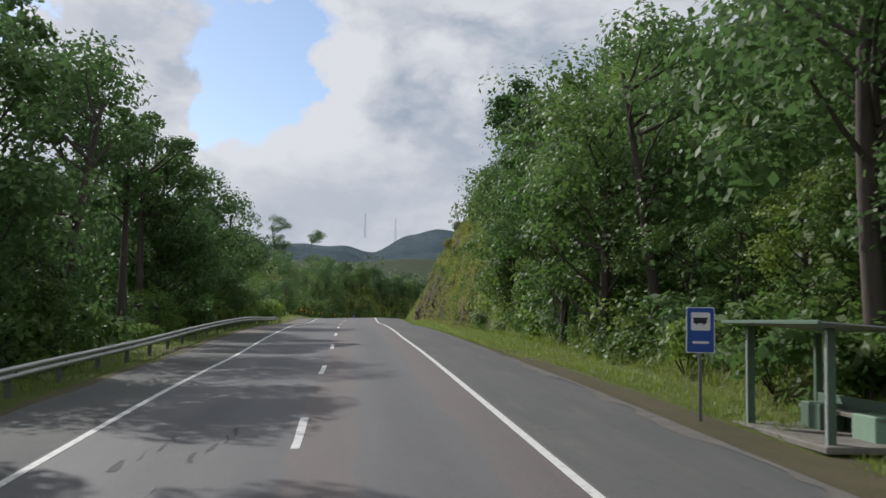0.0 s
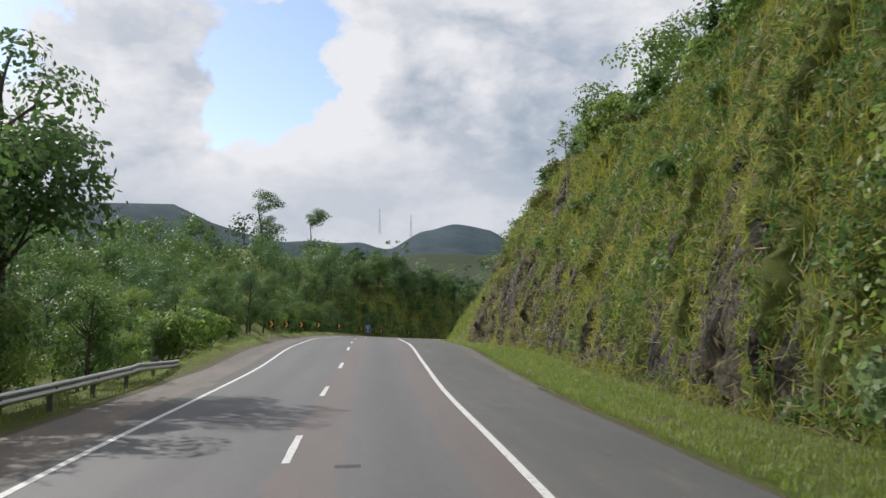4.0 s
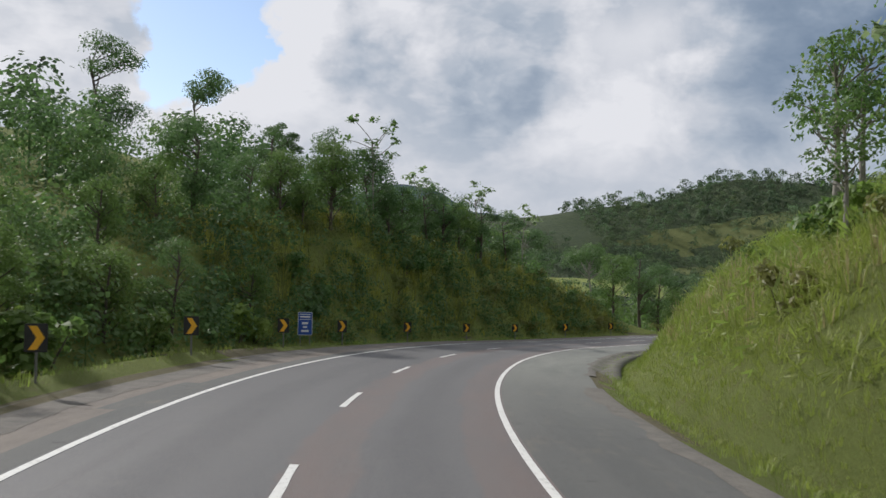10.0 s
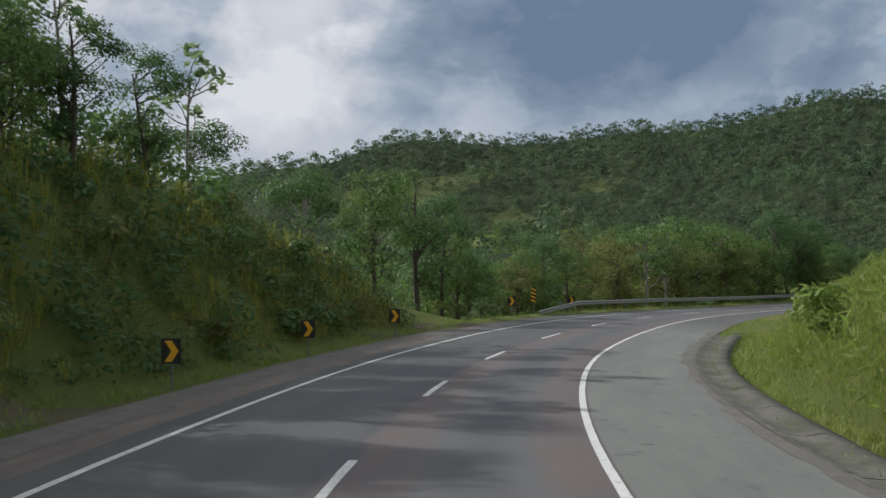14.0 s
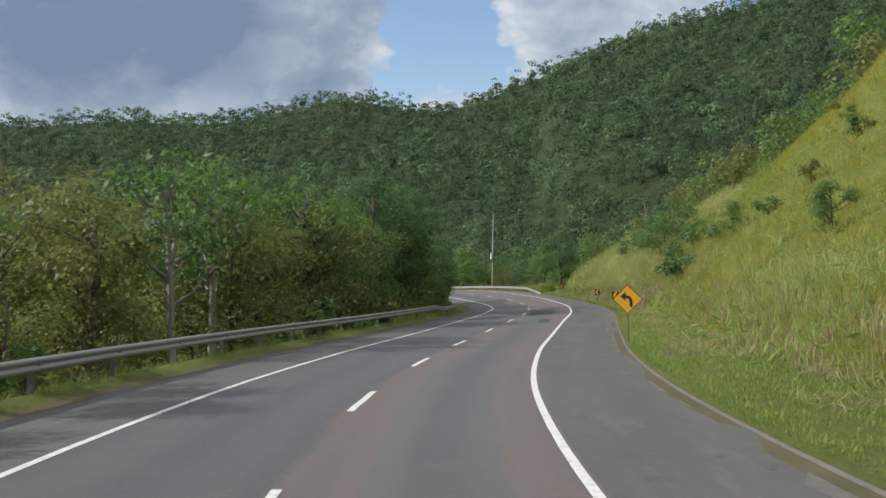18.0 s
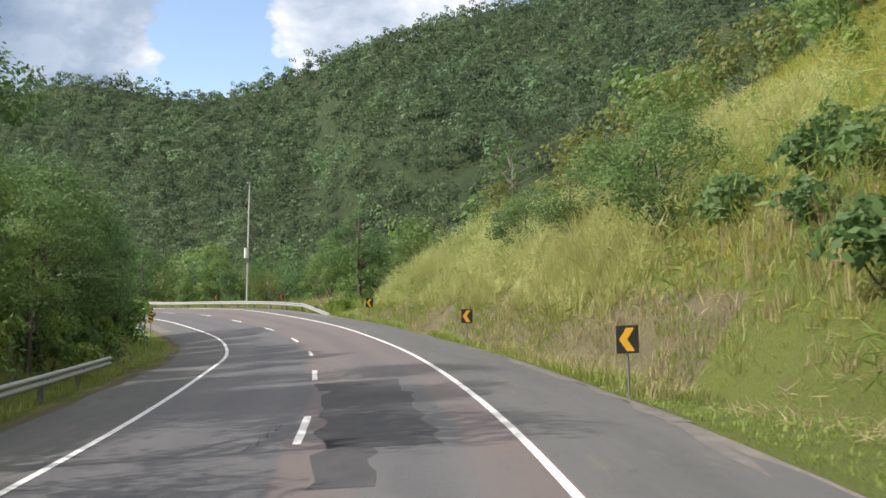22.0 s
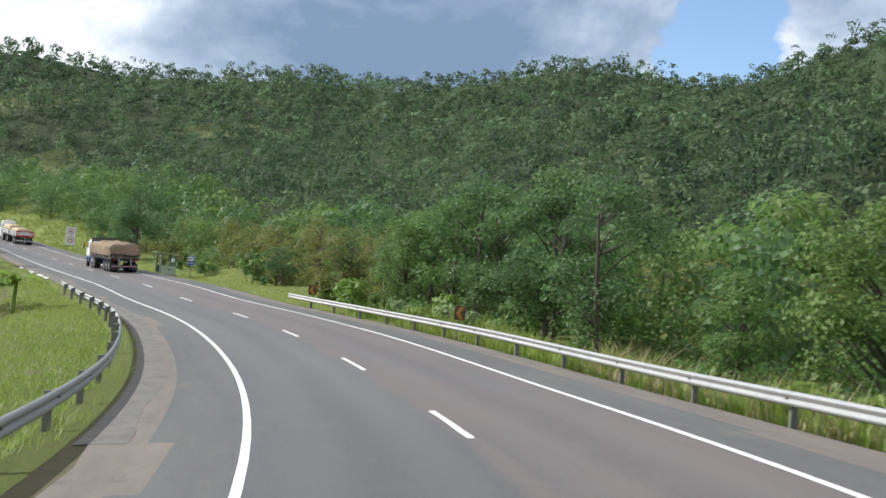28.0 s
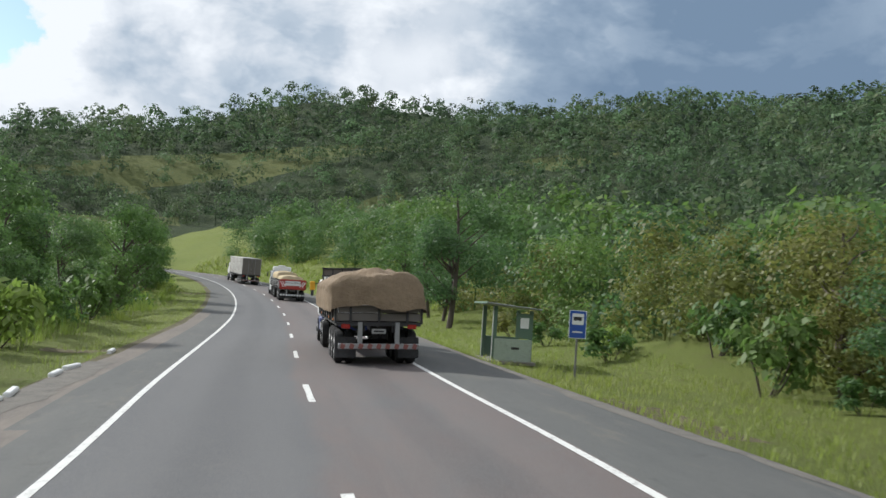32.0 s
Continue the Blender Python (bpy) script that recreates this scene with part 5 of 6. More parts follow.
# ---- rock cutting ----
def cells(x, y, seed):
    """A random value for each cell of an uneven mosaic (arrays)."""
    i, j = np.floor(x), np.floor(y)
    best, val = np.full(x.shape, 9.0), np.zeros(x.shape)
    for a in (-1, 0, 1):
        for b in (-1, 0, 1):
            p, q = np.sin((i + a) * 127.1 + (j + b) * 311.7 + seed) * 43758.5453, np.sin((i + a) * 269.5 + (j + b) * 183.3 + seed) * 43758.5453
            p, q = p - np.floor(p), q - np.floor(q)
            r = (x - i - a - p) ** 2 + (y - j - b - q) ** 2
            val = np.where(r < best, np.modf(p * 7.13 + q * 3.7)[0], val)
            best = np.minimum(best, r)
    return val * 2 - 1


rs, rv = np.arange(83, 160, .21), np.linspace(0, 1, 64)
RS, RV = np.meshgrid(rs, rv, indexing="ij")
foot_d = np.interp(RS, RIGHT[:, 0], RIGHT[:, 1])
wide = np.interp(RS, RIGHT[:, 0], RIGHT[:, 3])
rp = place(RS, foot_d - .5 + RV * (wide + 1.2))
rn = sideways(RS)
UP = RV * 12.5                      # metres up the face
wave = lumps(RS, UP, 2.2, 108) * .5
push = (cells((RS + wave) / 2.6, UP / 3.4 + RS * .12, 1.0) * .5 + cells((RS + wave) / .95 + UP * .16, UP / 1.7, 2.0) * .42 + cells(RS / .42 + UP * .1, UP / .62, 3.0) * .22
        + lumps(RS, UP, 7, 103) * .45 + .1) * np.clip(RV * 6, 0, 1) * np.clip((1 - RV) * 5, 0, 1)
fade = np.clip((RS - 83) / 4, 0, 1) * np.clip((160 - RS) / 4, 0, 1)
push = np.where(push > 0, .7 * push, push) * fade - .35 * (1 - fade)
rp[..., 0] -= rn[..., 0] * push
rp[..., 1] -= rn[..., 1] * push
rp[..., 2] += .22 * cells((RS + wave) / 1.3, UP / 1.5, 4.0) * fade - .3 * (RV > .97) - .25 * (RV < .02)
bare_to = np.interp(RS, [83, 97, 106, 116, 126, 136, 150, 160], [.10, .26, .30, .36, .44, .54, .56, .46])
green = (lumps(RS, UP * .5, 5, 104) * .5 + .8 * lumps(RS, UP * .4, 1.6, 105) + .5 * lumps(RS, UP * .5, .6, 107) + (RV - bare_to) * 2.6 > -.05)[:-1, :-1]
rock_face = new("rock_face", fast_mesh("rock_face", rp.reshape(-1, 3), sheet_faces(len(rs), len(rv)), [ROCK, GROUND], green.ravel().astype(int)))
tagged(rock_face, "rough grey-brown rock cutting with grassy ledges", "rock face", kind="structure")


def stone_mesh(seed):
    rng = np.random.default_rng(seed)
    bm = bmesh.new()
    bmesh.ops.create_icosphere(bm, subdivisions=1, radius=1.0)
    for v in bm.verts:
        v.co = Vector((v.co.x * rng.uniform(.6, 1.2), v.co.y * rng.uniform(.6, 1.1), v.co.z * rng.uniform(.5, 1.0)))
    me = bpy.data.meshes.new("rock")
    bm.to_mesh(me)
    bm.free()
    me.materials.append(ROCK)
    return me


STONES = [stone_mesh(k) for k in range(6)]
rng = np.random.default_rng(77)
for k in range(290):
    i, j = rng.integers(130, len(rs) - 9), int(rng.uniform(0, 1) ** 1.5 * 36) + 1
    ob = new("rock", STONES[k % 6])
    z = rng.uniform(.14, .42)
    ob.matrix_world = Matrix.LocRotScale(Vector(rp[i, j]) + Vector((rn[i, j, 0], rn[i, j, 1], 0)) * z * .25, Euler((rng.normal(0, .35), rng.normal(0, .35), rng.uniform(0, 6.28))), Vector((z * .7, z * rng.uniform(.5, .9), z * rng.uniform(.8, 1.7))))
    ob.parent = rock_face

tufts("ledge_grass", 111, 1500, 84, 130, 12.2, 17, .9, .018, 9, TALL_GRASS, "grass tufts hanging on the rock ledges", arch=.9)
# plants rooted on the ledges
gi, gj = np.where(green)
bi, bj = np.where(~green)
for seed, count, leaf, slim, mat, lab in ((124, 16000, .5, .07, TALL_GRASS, "grass rooted in the rock's cracks"), (125, 9000, .24, .35, LEAF_DRY, "brownish leafy plants in the rock's cracks"), (126, 8000, .5, .06, STRAW, "dry grass hanging on the rock")):
    rng = np.random.default_rng(seed)
    k = rng.integers(0, len(bi), count)
    k = k[lumps(rs[bi[k]], rv[bj[k]] * 12.5, 1.3, seed) > .12]
    c = rp[bi[k], bj[k]] + rng.uniform(-.1, .1, (len(k), 3))
    c[:, :2] -= rn[bi[k], bj[k]] * rng.uniform(0, .3, (len(k), 1))
    c[:, 2] += rng.uniform(-.1, .35, len(k))
    tagged(new("crack_plants", fast_mesh("crack_plants", *leaves(rng, c, rng.normal(0, 1, (len(k), 3)) * (1, 1, .4), leaf, slim), mat)), lab, "plants", kind="stuff")
for seed, count, leaf, slim, mat, lab in ((121, 24000, .62, .06, TALL_GRASS, "yellow-green grass hanging over the rock"), (122, 30000, .24, .38, LEAF, "leafy green plants clinging to the rock"), (123, 9000, .5, .07, STRAW, "dry stalks on the rock ledges")):
    rng = np.random.default_rng(seed)
    k = rng.integers(0, len(gi), count)
    k = k[lumps(rs[gi[k]], rv[gj[k]] * 13, 1.8, seed) > -.25]
    c = rp[gi[k], gj[k]] + (rp[gi[k] + 1, gj[k] + 1] - rp[gi[k], gj[k]]) * rng.uniform(0, 1, (len(k), 1))
    off = rng.uniform(0, .35, len(k))
    c[:, :2] -= rn[gi[k], gj[k]] * off[:, None]
    c[:, 2] += rng.uniform(0, .5, len(k))
    tagged(new("ledge_plants", fast_mesh("ledge_plants", *leaves(rng, c, rng.normal(0, 1, (len(k), 3)) * (1, 1, .4), leaf, slim), mat)), lab, "plants", kind="stuff")

# ---- concrete gutter inside the right-hand bend ----
GUTTER = ((6.62, .012), (6.74, .01), (6.86, -.06), (7.20, -.09), (7.45, -.04), (7.80, -.09), (7.86, -.34))
gutter = empty("gutter", Matrix(), "broken concrete drainage gutter at the shoulder's edge", "gutter")
for s in np.arange(196, 264, 4.0):
    ss = np.linspace(s, s + 3.94, 5)
    v = []
    for a in ss:
        base = place(a, 6.6)
        n = sideways(a)
        v += [(base[0] + n[0] * (d - 6.6), base[1] + n[1] * (d - 6.6), base[2] + h - .32 * max(0.0, (200 - a) / 4) + .02 * lumps(a, d, 3, 5)) for d, h in GUTTER]
    ob = new("gutter_section", fast_mesh("gutter_section", np.array(v), sheet_faces(5, 7), OLD_CONCRETE))
    ob.parent = gutter
part("culvert_mouth", box((1.0, .5, .5), (0, 0, -.18), .05), OLD_CONCRETE, gutter, "dark concrete culvert mouth").matrix_world = stand(265.5, 7.5)
white_kerb = empty("kerb", Matrix(), "broken white-painted kerb in the grass", "kerb")
for s, t in ((507.5, 4), (509.5, -3), (511.2, 6), (515.5, 2), (517.5, -5), (524, 3)):
    part("kerb_stone", box((.16, 1.3, .24), (0, 0, -.02), .03), SIGN_WHITE, white_kerb).matrix_world = stand(s, -6.1, t)


# ---- guard rails ----
W_BEAM = ((.0, -.155), (.045, -.13), (.075, -.085), (.045, -.04), (0, -.012), (0, .012), (.045, .04), (.075, .085), (.045, .13), (0, .155))


def guard_rail(s0, s1, d, label, drop_start=True, drop_end=True, mat=ZINC, height=.58):
    """Beams of 4 m bolted to posts; an end may run down into the ground."""
    side = -1 if d > 0 else 1            # the beam's face looks at the road
    rail = empty("guard_rail", Matrix(), label, "guard rail")
    n = int((s1 - s0) / 4)
    for k in range(n):
        a = s0 + 4 * k
        ss = np.linspace(a, a + 4.05, 5)
        v = []
        for q in ss:
            h = height
            if drop_start:
                h = min(h, .02 + (q - s0) * .08)
            if drop_end:
                h = min(h, .02 + max(0, s1 - q) * .08)
            base, nn = place(q, d), sideways(q)
            v += [(base[0] + nn[0] * x * side, base[1] + nn[1] * x * side, base[2] + h + z) for x, z in W_BEAM]
            v += [(base[0] + nn[0] * (x - .004) * side, base[1] + nn[1] * (x - .004) * side, base[2] + h + z) for x, z in W_BEAM[::-1]]
        ob = new("rail_beam", fast_mesh("rail_beam", np.array(v), sheet_faces(5, 20), mat))
        ob.parent = rail
        if (drop_start and a - s0 < 3) or (drop_end and s1 - a < 3):
            continue
        post = part("post", box((.14, .08, .95), (0, 0, .22), .008), POST_STEEL, rail)
        post.matrix_world = stand(a, d - side * .16)
        block = part("spacer", box((.12, .10, .26), (0, 0, height), .01), POST_STEEL, post)
        block.matrix_world = stand(a, d - side * .03)
    return rail


guard_rail(-40, 108, -6.9, "galvanised steel guard rail before the dark wood", False, True)
guard_rail(278, 362, -6.7, "dull steel guard rail on the outer curve", True, False, OLD_ZINC)
guard_rail(402, 494, -6.7, "weathered steel guard rail above the pasture", True, False, OLD_ZINC)
guard_rail(402, 486, 6.9, "pale steel guard rail on dark posts beside the wood", True, False)


# ---- signs ----
def flat_shape(points, depth, y=0.0):
    """A plate of that outline in x, z, its face towards -y."""
    bm = bmesh.new()
    f = bm.faces.new([bm.verts.new((x, y, z)) for x, z in points])
    up = bmesh.ops.extrude_face_region(bm, geom=[f])["geom"]
    bmesh.ops.translate(bm, verts=[g for g in up if isinstance(g, bmesh.types.BMVert)], vec=(0, depth, 0))
    bmesh.ops.recalc_face_normals(bm, faces=bm.faces)
    return bm


def rounded(w, h, z, r=.03, n=4):
    out = []
    for cx, cz, a0 in ((w / 2 - r, h / 2 - r, 0), (-w / 2 + r, h / 2 - r, 90), (-w / 2 + r, -h / 2 + r, 180), (w / 2 - r, -h / 2 + r, 270)):
        out += [(cx + r * math.cos(radians(a0 + 90 * k / n)), z + cz + r * math.sin(radians(a0 + 90 * k / n))) for k in range(n + 1)]
    return out


def chevron_sign(s, d, way, turn=0.0, lean=0.0, dull=False, group="curve chevrons", lift=0.0):
    """A black plate with one yellow chevron on a post; way +1 points right."""
    e = empty("chevron_sign", stand(s, d, turn, lift) @ pose(0, 0, 0, 0, lean, 0), ("rusty" if dull else "black and yellow") + " chevron curve marker on a steel post", "road sign", group)
    part("post", rod((0, .05, -.4), (0, .05, 1.55), .03), POST_STEEL, e)
    part("plate", flat_shape(rounded(.5, .62, 1.32), .012), paint("rusty_plate", (.09, .05, .03), .8) if dull else SIGN_BLACK, e)
    w = way
    part("chevron", flat_shape([(-.16 * w, 1.58), (.02 * w, 1.58), (.19 * w, 1.32), (.02 * w, 1.06), (-.16 * w, 1.06), (.01 * w, 1.32)], .004, -.006),
         paint("faded_orange", (.42, .20, .03), .7) if dull else SIGN_YELLOW, e, "yellow chevron")
    return e


for s, d in ((145.2, -6.7), (157.4, -6.6), (169.3, -6.6), (179.8, -6.6), (190.3, -6.6), (200.3, -6.6), (208.3, -6.6), (218.5, -6.6), (228.8, -6.6), (237.7, -6.5), (247.3, -6.4), (256, -6.4), (273.3, -6.6), (285.3, -7.4)):
    chevron_sign(s, d, 1, 4, lift=-.38)
for k, (s, d, dull) in enumerate(((349.3, 7.0, 0), (371.2, 7.0, 0), (393, 7.0, 0), (417.5, 7.9, 1), (433, 7.8, 1), (462.3, 7.8, 1), (483.8, 7.8, 1))):
    chevron_sign(s, d, -1, -6, (k % 3 - 1) * 2.0, bool(dull))

for s, d in ((277.9, -7.0), (401, -6.3)):
    hazard = empty("hazard_marker", stand(s, d, 3), "striped yellow and black hazard marker on a post", "road sign", "hazard markers")
    part("post", rod((0, .05, -.4), (0, .05, 1.0), .035), POST_STEEL, hazard)
    part("plate", flat_shape(rounded(.34, .98, 1.25), .012), SIGN_BLACK, hazard)
    for k in range(4):
        z = .88 + k * .25
        part("stripe", flat_shape([(-.16, z - .02), (.16, z - .15), (.16, z - .02), (-.16, z + .11)], .004, -.006), SIGN_YELLOW, hazard, "yellow slanting stripe")

warn = empty("warning_sign", stand(312.4, 6.85, -2, .22), "yellow diamond warning sign with a left-curve arrow", "road sign")
part("post", rod((0, .05, -.7), (0, .05, 2.2), .035), POST_STEEL, warn)
part("rim", flat_shape([(0, .94), (.62, 1.56), (0, 2.18), (-.62, 1.56)], .014), SIGN_BLACK, warn, "thin black rim")
part("plate", flat_shape([(0, .98), (.58, 1.56), (0, 2.14), (-.58, 1.56)], .004, -.006), SIGN_YELLOW, warn)
part("arrow", flat_shape([(.20, 1.24), (.20, 1.50), (.12, 1.66), (-.08, 1.74), (-.08, 1.86), (-.30, 1.68), (-.08, 1.50), (-.08, 1.62), (.04, 1.57), (.08, 1.48), (.08, 1.24)], .004, -.011), SIGN_BLACK, warn, "black bent arrow")


def bus_stop_sign(s, d, turn):
    e = empty("bus_stop_sign", stand(s, d, turn), "blue bus stop sign on a dark post in the grass", "road sign", "bus stop signs")
    part("post", box((.07, .06, 2.0), (0, .045, .75), .008), POST_STEEL, e)
    part("plate", flat_shape(rounded(.56, .92, 1.88), .014), SIGN_BLUE, e)
    part("rim", flat_shape(rounded(.60, .96, 1.88), .008, .006), SIGN_WHITE, e, "thin white rim")
    part("field", flat_shape(rounded(.40, .38, 2.06), .004, -.005), SIGN_WHITE, e, "white square field")
    bus = flat_shape([(-.15, 2.02), (.13, 2.02), (.13, 2.10), (.16, 2.12), (.15, 2.14), (-.15, 2.14)], .004, -.010)
    part("bus_symbol", bus, SIGN_BLACK, e, "black bus symbol")
    for x in (-.08, .07):
        part("wheel_symbol", rod((x, -.010, 2.01), (x, -.005, 2.01), .022), SIGN_BLACK, e)
    part("text_bar", box((.34, .004, .05), (0, -.004, 1.62), .001), SIGN_WHITE, e, "white line of lettering")
    return e


bus_stop_sign(20.3, 8.1, -6)
bus_stop_sign(522, 9.4, -8)

info = empty("info_sign", stand(205.5, -7.5, 6) @ Matrix.Scale(.68, 4), "blue road information sign with white lettering lines", "road sign")
for x in (-.35, .35):
    part("post", box((.08, .06, 2.2), (x, .05, .7), .008), POST_STEEL, info)
part("plate", flat_shape(rounded(1.0, 1.6, 1.75, .05), .02), SIGN_BLUE, info)
part("rim", flat_shape(rounded(1.06, 1.66, 1.75, .05), .008, .010), SIGN_WHITE, info, "white rim")
for z, w, h in ((2.42, .8, .05), (2.24, .74, .10), (2.06, .8, .04), (1.78, .45, .16), (1.50, .30, .14), (1.22, .55, .14)):
    part("text_bar", box((w, .004, h), (0, -.004, z), .001), SIGN_WHITE, info, "white line of lettering")

board = empty("speed_board", stand(588, 8.8, 4), "tall white board with two round speed limit signs", "road sign")
for x in (-.55, .55):
    part("post", box((.10, .08, 4.2), (x, .06, 1.6), .008), POST_STEEL, board)
part("plate", flat_shape(rounded(1.55, 2.9, 2.3, .06), .02), SIGN_WHITE, board)
for z in (3.0, 1.75):
    part("red_ring", rod((0, -.006, z), (0, -.001, z), .52, bm=None, sides=28), SIGN_RED, board, "red ring")
    part("disc", rod((0, -.012, z), (0, -.006, z), .42, sides=28), SIGN_WHITE, board)
    part("text_bar", box((.42, .004, .22), (0, -.014, z), .001), SIGN_BLACK, board, "dark numerals as bars")


# ---- bus shelters ----
def shelter(s, d, turn, length, walls, label, tall=1.0):
    """Posts, a thin sloping roof, low walls and a bench on a slab."""
    e = empty("bus_shelter", stand(s, d, turn) @ Matrix.Diagonal((1, 1, tall, 1)), label, "bus shelter", "bus shelters")
    half = length / 2
    part("slab", box((1.9, length + .5, .14), (.75, 0, .02), .02), CONCRETE, e, "dusty concrete slab")
    for y in (-half + .15, half - .15):
        part("front_post", box((.16, .14, 2.3), (.05, y, 1.1), .012), SHELTER_GREEN, e)
        part("post_strip", box((.03, .03, 2.2), (-.05, y - .09, 1.1), .005), SIGN_WHITE, e, "pale worn strip")
        part("back_post", box((.14, .14, 2.15), (1.5, y, 1.05), .012), SHELTER_GREEN, e)
    part("roof", box((2.2, length + .7, .05), (.75, 0, 2.27), .02, turn=Matrix.Rotation(radians(4), 4, "Y")), OLD_ZINC, e, "thin weathered roof sheet")
    part("roof_edge", box((.05, length + .74, .08), (-.36, 0, 2.35), .01), SHELTER_GREEN, e)
    part("back_wall", box((.10, length - .2, .75), (1.5, 0, .42), .01), SHELTER_GREEN, e)
    part("bench", box((.42, length - .7, .09), (1.2, 0, .50), .015), CONCRETE, e)
    for y in (-half + .6, half - .6):
        part("bench_leg", box((.34, .12, .42), (1.2, y, .25), .01), CONCRETE, e)
    if walls:
        part("side_wall", box((1.5, .10, .92), (.8, -half + .1, .50), .01), paint("pale_green_wall", (.36, .42, .34), .8, 0, .6), e, "pale green side wall with a scrawled mark")
        part("side_panel", box((.62, .08, 1.0), (1.2, -half + .1, 1.5), .01), SHELTER_GREEN, e)
        part("window_board", box((.34, .02, .42), (1.22, -half + .04, 1.62), .005), SIGN_WHITE, e, "faded white notice")
        part("mark_bar", box((.32, .006, .09), (.9, -half + .045, .60), .001), SIGN_BLACK, e, "dark scrawl")
        part("far_wall", box((1.5, .10, .92), (.8, half - .1, .50), .01), SHELTER_GREEN, e)
    else:
        part("seat_block", box((.5, .9, .62), (1.15, .9, .33), .02), SHELTER_GREEN, e)
        part("seat_block", box((.5, .9, .55), (1.2, -1.2, .3), .02), paint("pale_green_block", (.24, .36, .26), .8, 0, .5), e)
    return e


shelter(18.3, 9.0, -2, 4.0, False, "open roadside bus shelter with thin roof and green blocks", .92)
shelter(529.5, 7.9, -4, 3.4, True, "pale green bus shelter with low walls on the verge")

# ---- utility pole ----
POLE_PAINT = paint("pale_pole", (.40, .39, .37), .7, 0, .5, 1.5)
pole = empty("utility_pole", stand(425, 7.5) @ pose(0, 0, 0, 0, 1.5, 0), "tall thin concrete pole with a white meter box", "utility pole")
part("shaft", rod((0, 0, -.5), (0, 0, 12.6), .105, .07, sides=12), POLE_PAINT, pole)
part("meter_box", box((.26, .24, .98), (-.22, 0, 5.6), .03), SIGN_WHITE, pole, "white equipment box")
part("box_roof", box((.32, .30, .05), (-.22, 0, 6.11), .01), OLD_ZINC, pole)
part("bracket", box((.3, .08, .1), (-.12, 0, 5.3), .01), POST_STEEL, pole)
part("conduit", rod((-.13, 0, .3), (-.12, 0, 5.0), .022), POST_STEEL, pole)
part("cap", box((.30, .2, .16), (-.12, -.05, 12.5), .03), OLD_ZINC, pole, "small device at the top")
part("band", box((.22, .22, .5), (0, 0, 4.85), .03), POST_STEEL, pole, "dark painted band")

# masts on the far hill
for x, y, h in ((-118, 1860, 46), (-62, 1890, 44)):
    zz = float(land(np.array([x], float), np.array([y], float))[0][0])
    mast = empty("radio_mast", pose(x, y, zz - 2), "thin lattice radio mast on a far hilltop", "radio mast", "radio masts")
    for k in range(3):
        a = k * 2.094
        part("leg", rod((2.0 * math.cos(a), 2.0 * math.sin(a), 0), (.5 * math.cos(a), .5 * math.sin(a), h), .28, .2, sides=5), OLD_ZINC, mast)
    for z in range(4, h, 6):
        r = 2.0 - 1.5 * z / h
        part("brace", rod((r, 0, z), (-.5 * r, .87 * r, z + 3), .16, sides=4), OLD_ZINC, mast)


# ---- banana plants and crops on the left ----
def banana(seed):
    rng = np.random.default_rng(seed)
    stem = fast_mesh("stem", *joined([tube((0, 0, -.2), (.1, 0, 1.6), .13, .08, 8, rings=4)]), LEAF_LIGHT, smooth=True)
    bits = []
    for k in range(8):
        an, L, w = k * 2.4 + rng.uniform(-.3, .3), rng.uniform(1.4, 2.3), rng.uniform(.22, .34)
        up = rng.uniform(.5, 1.2)
        t = np.linspace(0, 1, 9)
        r, z = L * t * .75, 1.5 + L * up * t - L * .95 * t**2 * up
        wid = w * np.sin(np.clip(t * .93 + .07, 0, 1) * math.pi) ** .6
        c, sn = math.cos(an), math.sin(an)
        v = np.stack([np.stack([r * c - sn * wid, r * sn + c * wid, z + .08], -1), np.stack([r * c, r * sn, z], -1), np.stack([r * c + sn * wid, r * sn - c * wid, z + .08], -1)], 1).reshape(-1, 3)
        bits.append((v, sheet_faces(9, 3)))
    return stem, bits


bstem, bbits = banana(4)
bplant = None
for s, d, z, t in ((481, -10.5, 1.1, 0), (483.5, -12, 1.3, 70), (485, -13, 1.0, 140), (487, -11.5, .9, 200), (521, -12.5, 1.2, 30), (523, -14, 1.4, 90), (66, 13.0, 1.2, 10), (69, 13.4, 1.1, 75), (76, 12.8, 1.1, 140)):
    m = stand(s, d, t) @ Matrix.Diagonal((z, z, z, 1))
    if bplant is None:
        bplant = empty("banana_plant", m, "banana plant with broad arching green leaves", "banana plant", "banana plants")
        part_mesh("stem", bstem, bplant)
        for bv, bf in bbits:
            part_mesh("leaf", fast_mesh("leaf", bv, bf, LEAF_LIGHT, smooth=True), bplant)
    else:
        copy_thing(bplant, m).matrix_basis = m
tufts("crop", 121, 1500, 500, 518, -9.5, -20, .6, .07, 8, LEAF_LIGHT, "low broad-leaved green crop in the field", arch=1.0)


# ---- trucks ----
TYRE = paint("tyre_rubber", (.022, .022, .023), .85, 0, .5)
RIM = paint("wheel_steel", (.32, .32, .32), .5, .6, .5)
TRUCK_GREY = paint("grey_boards", (.14, .125, .11), .75, 0, .6)
TRUCK_DARK = paint("dark_chassis", (.030, .030, .032), .7, 0, .6)
TRUCK_RED = paint("red_paint", (.36, .040, .028), .5, 0, .4)
TRUCK_WHITE = paint("white_cab_paint", (.70, .70, .69), .35, 0, .3)
TRUCK_BLUE = paint("blue_cab_paint", (.035, .055, .19), .35, 0, .3)
FADED_RED = paint("faded_red", (.24, .085, .07), .7, 0, .6)
DULL_PLATE = paint("dull_plate", (.30, .30, .29), .6, 0, .6)
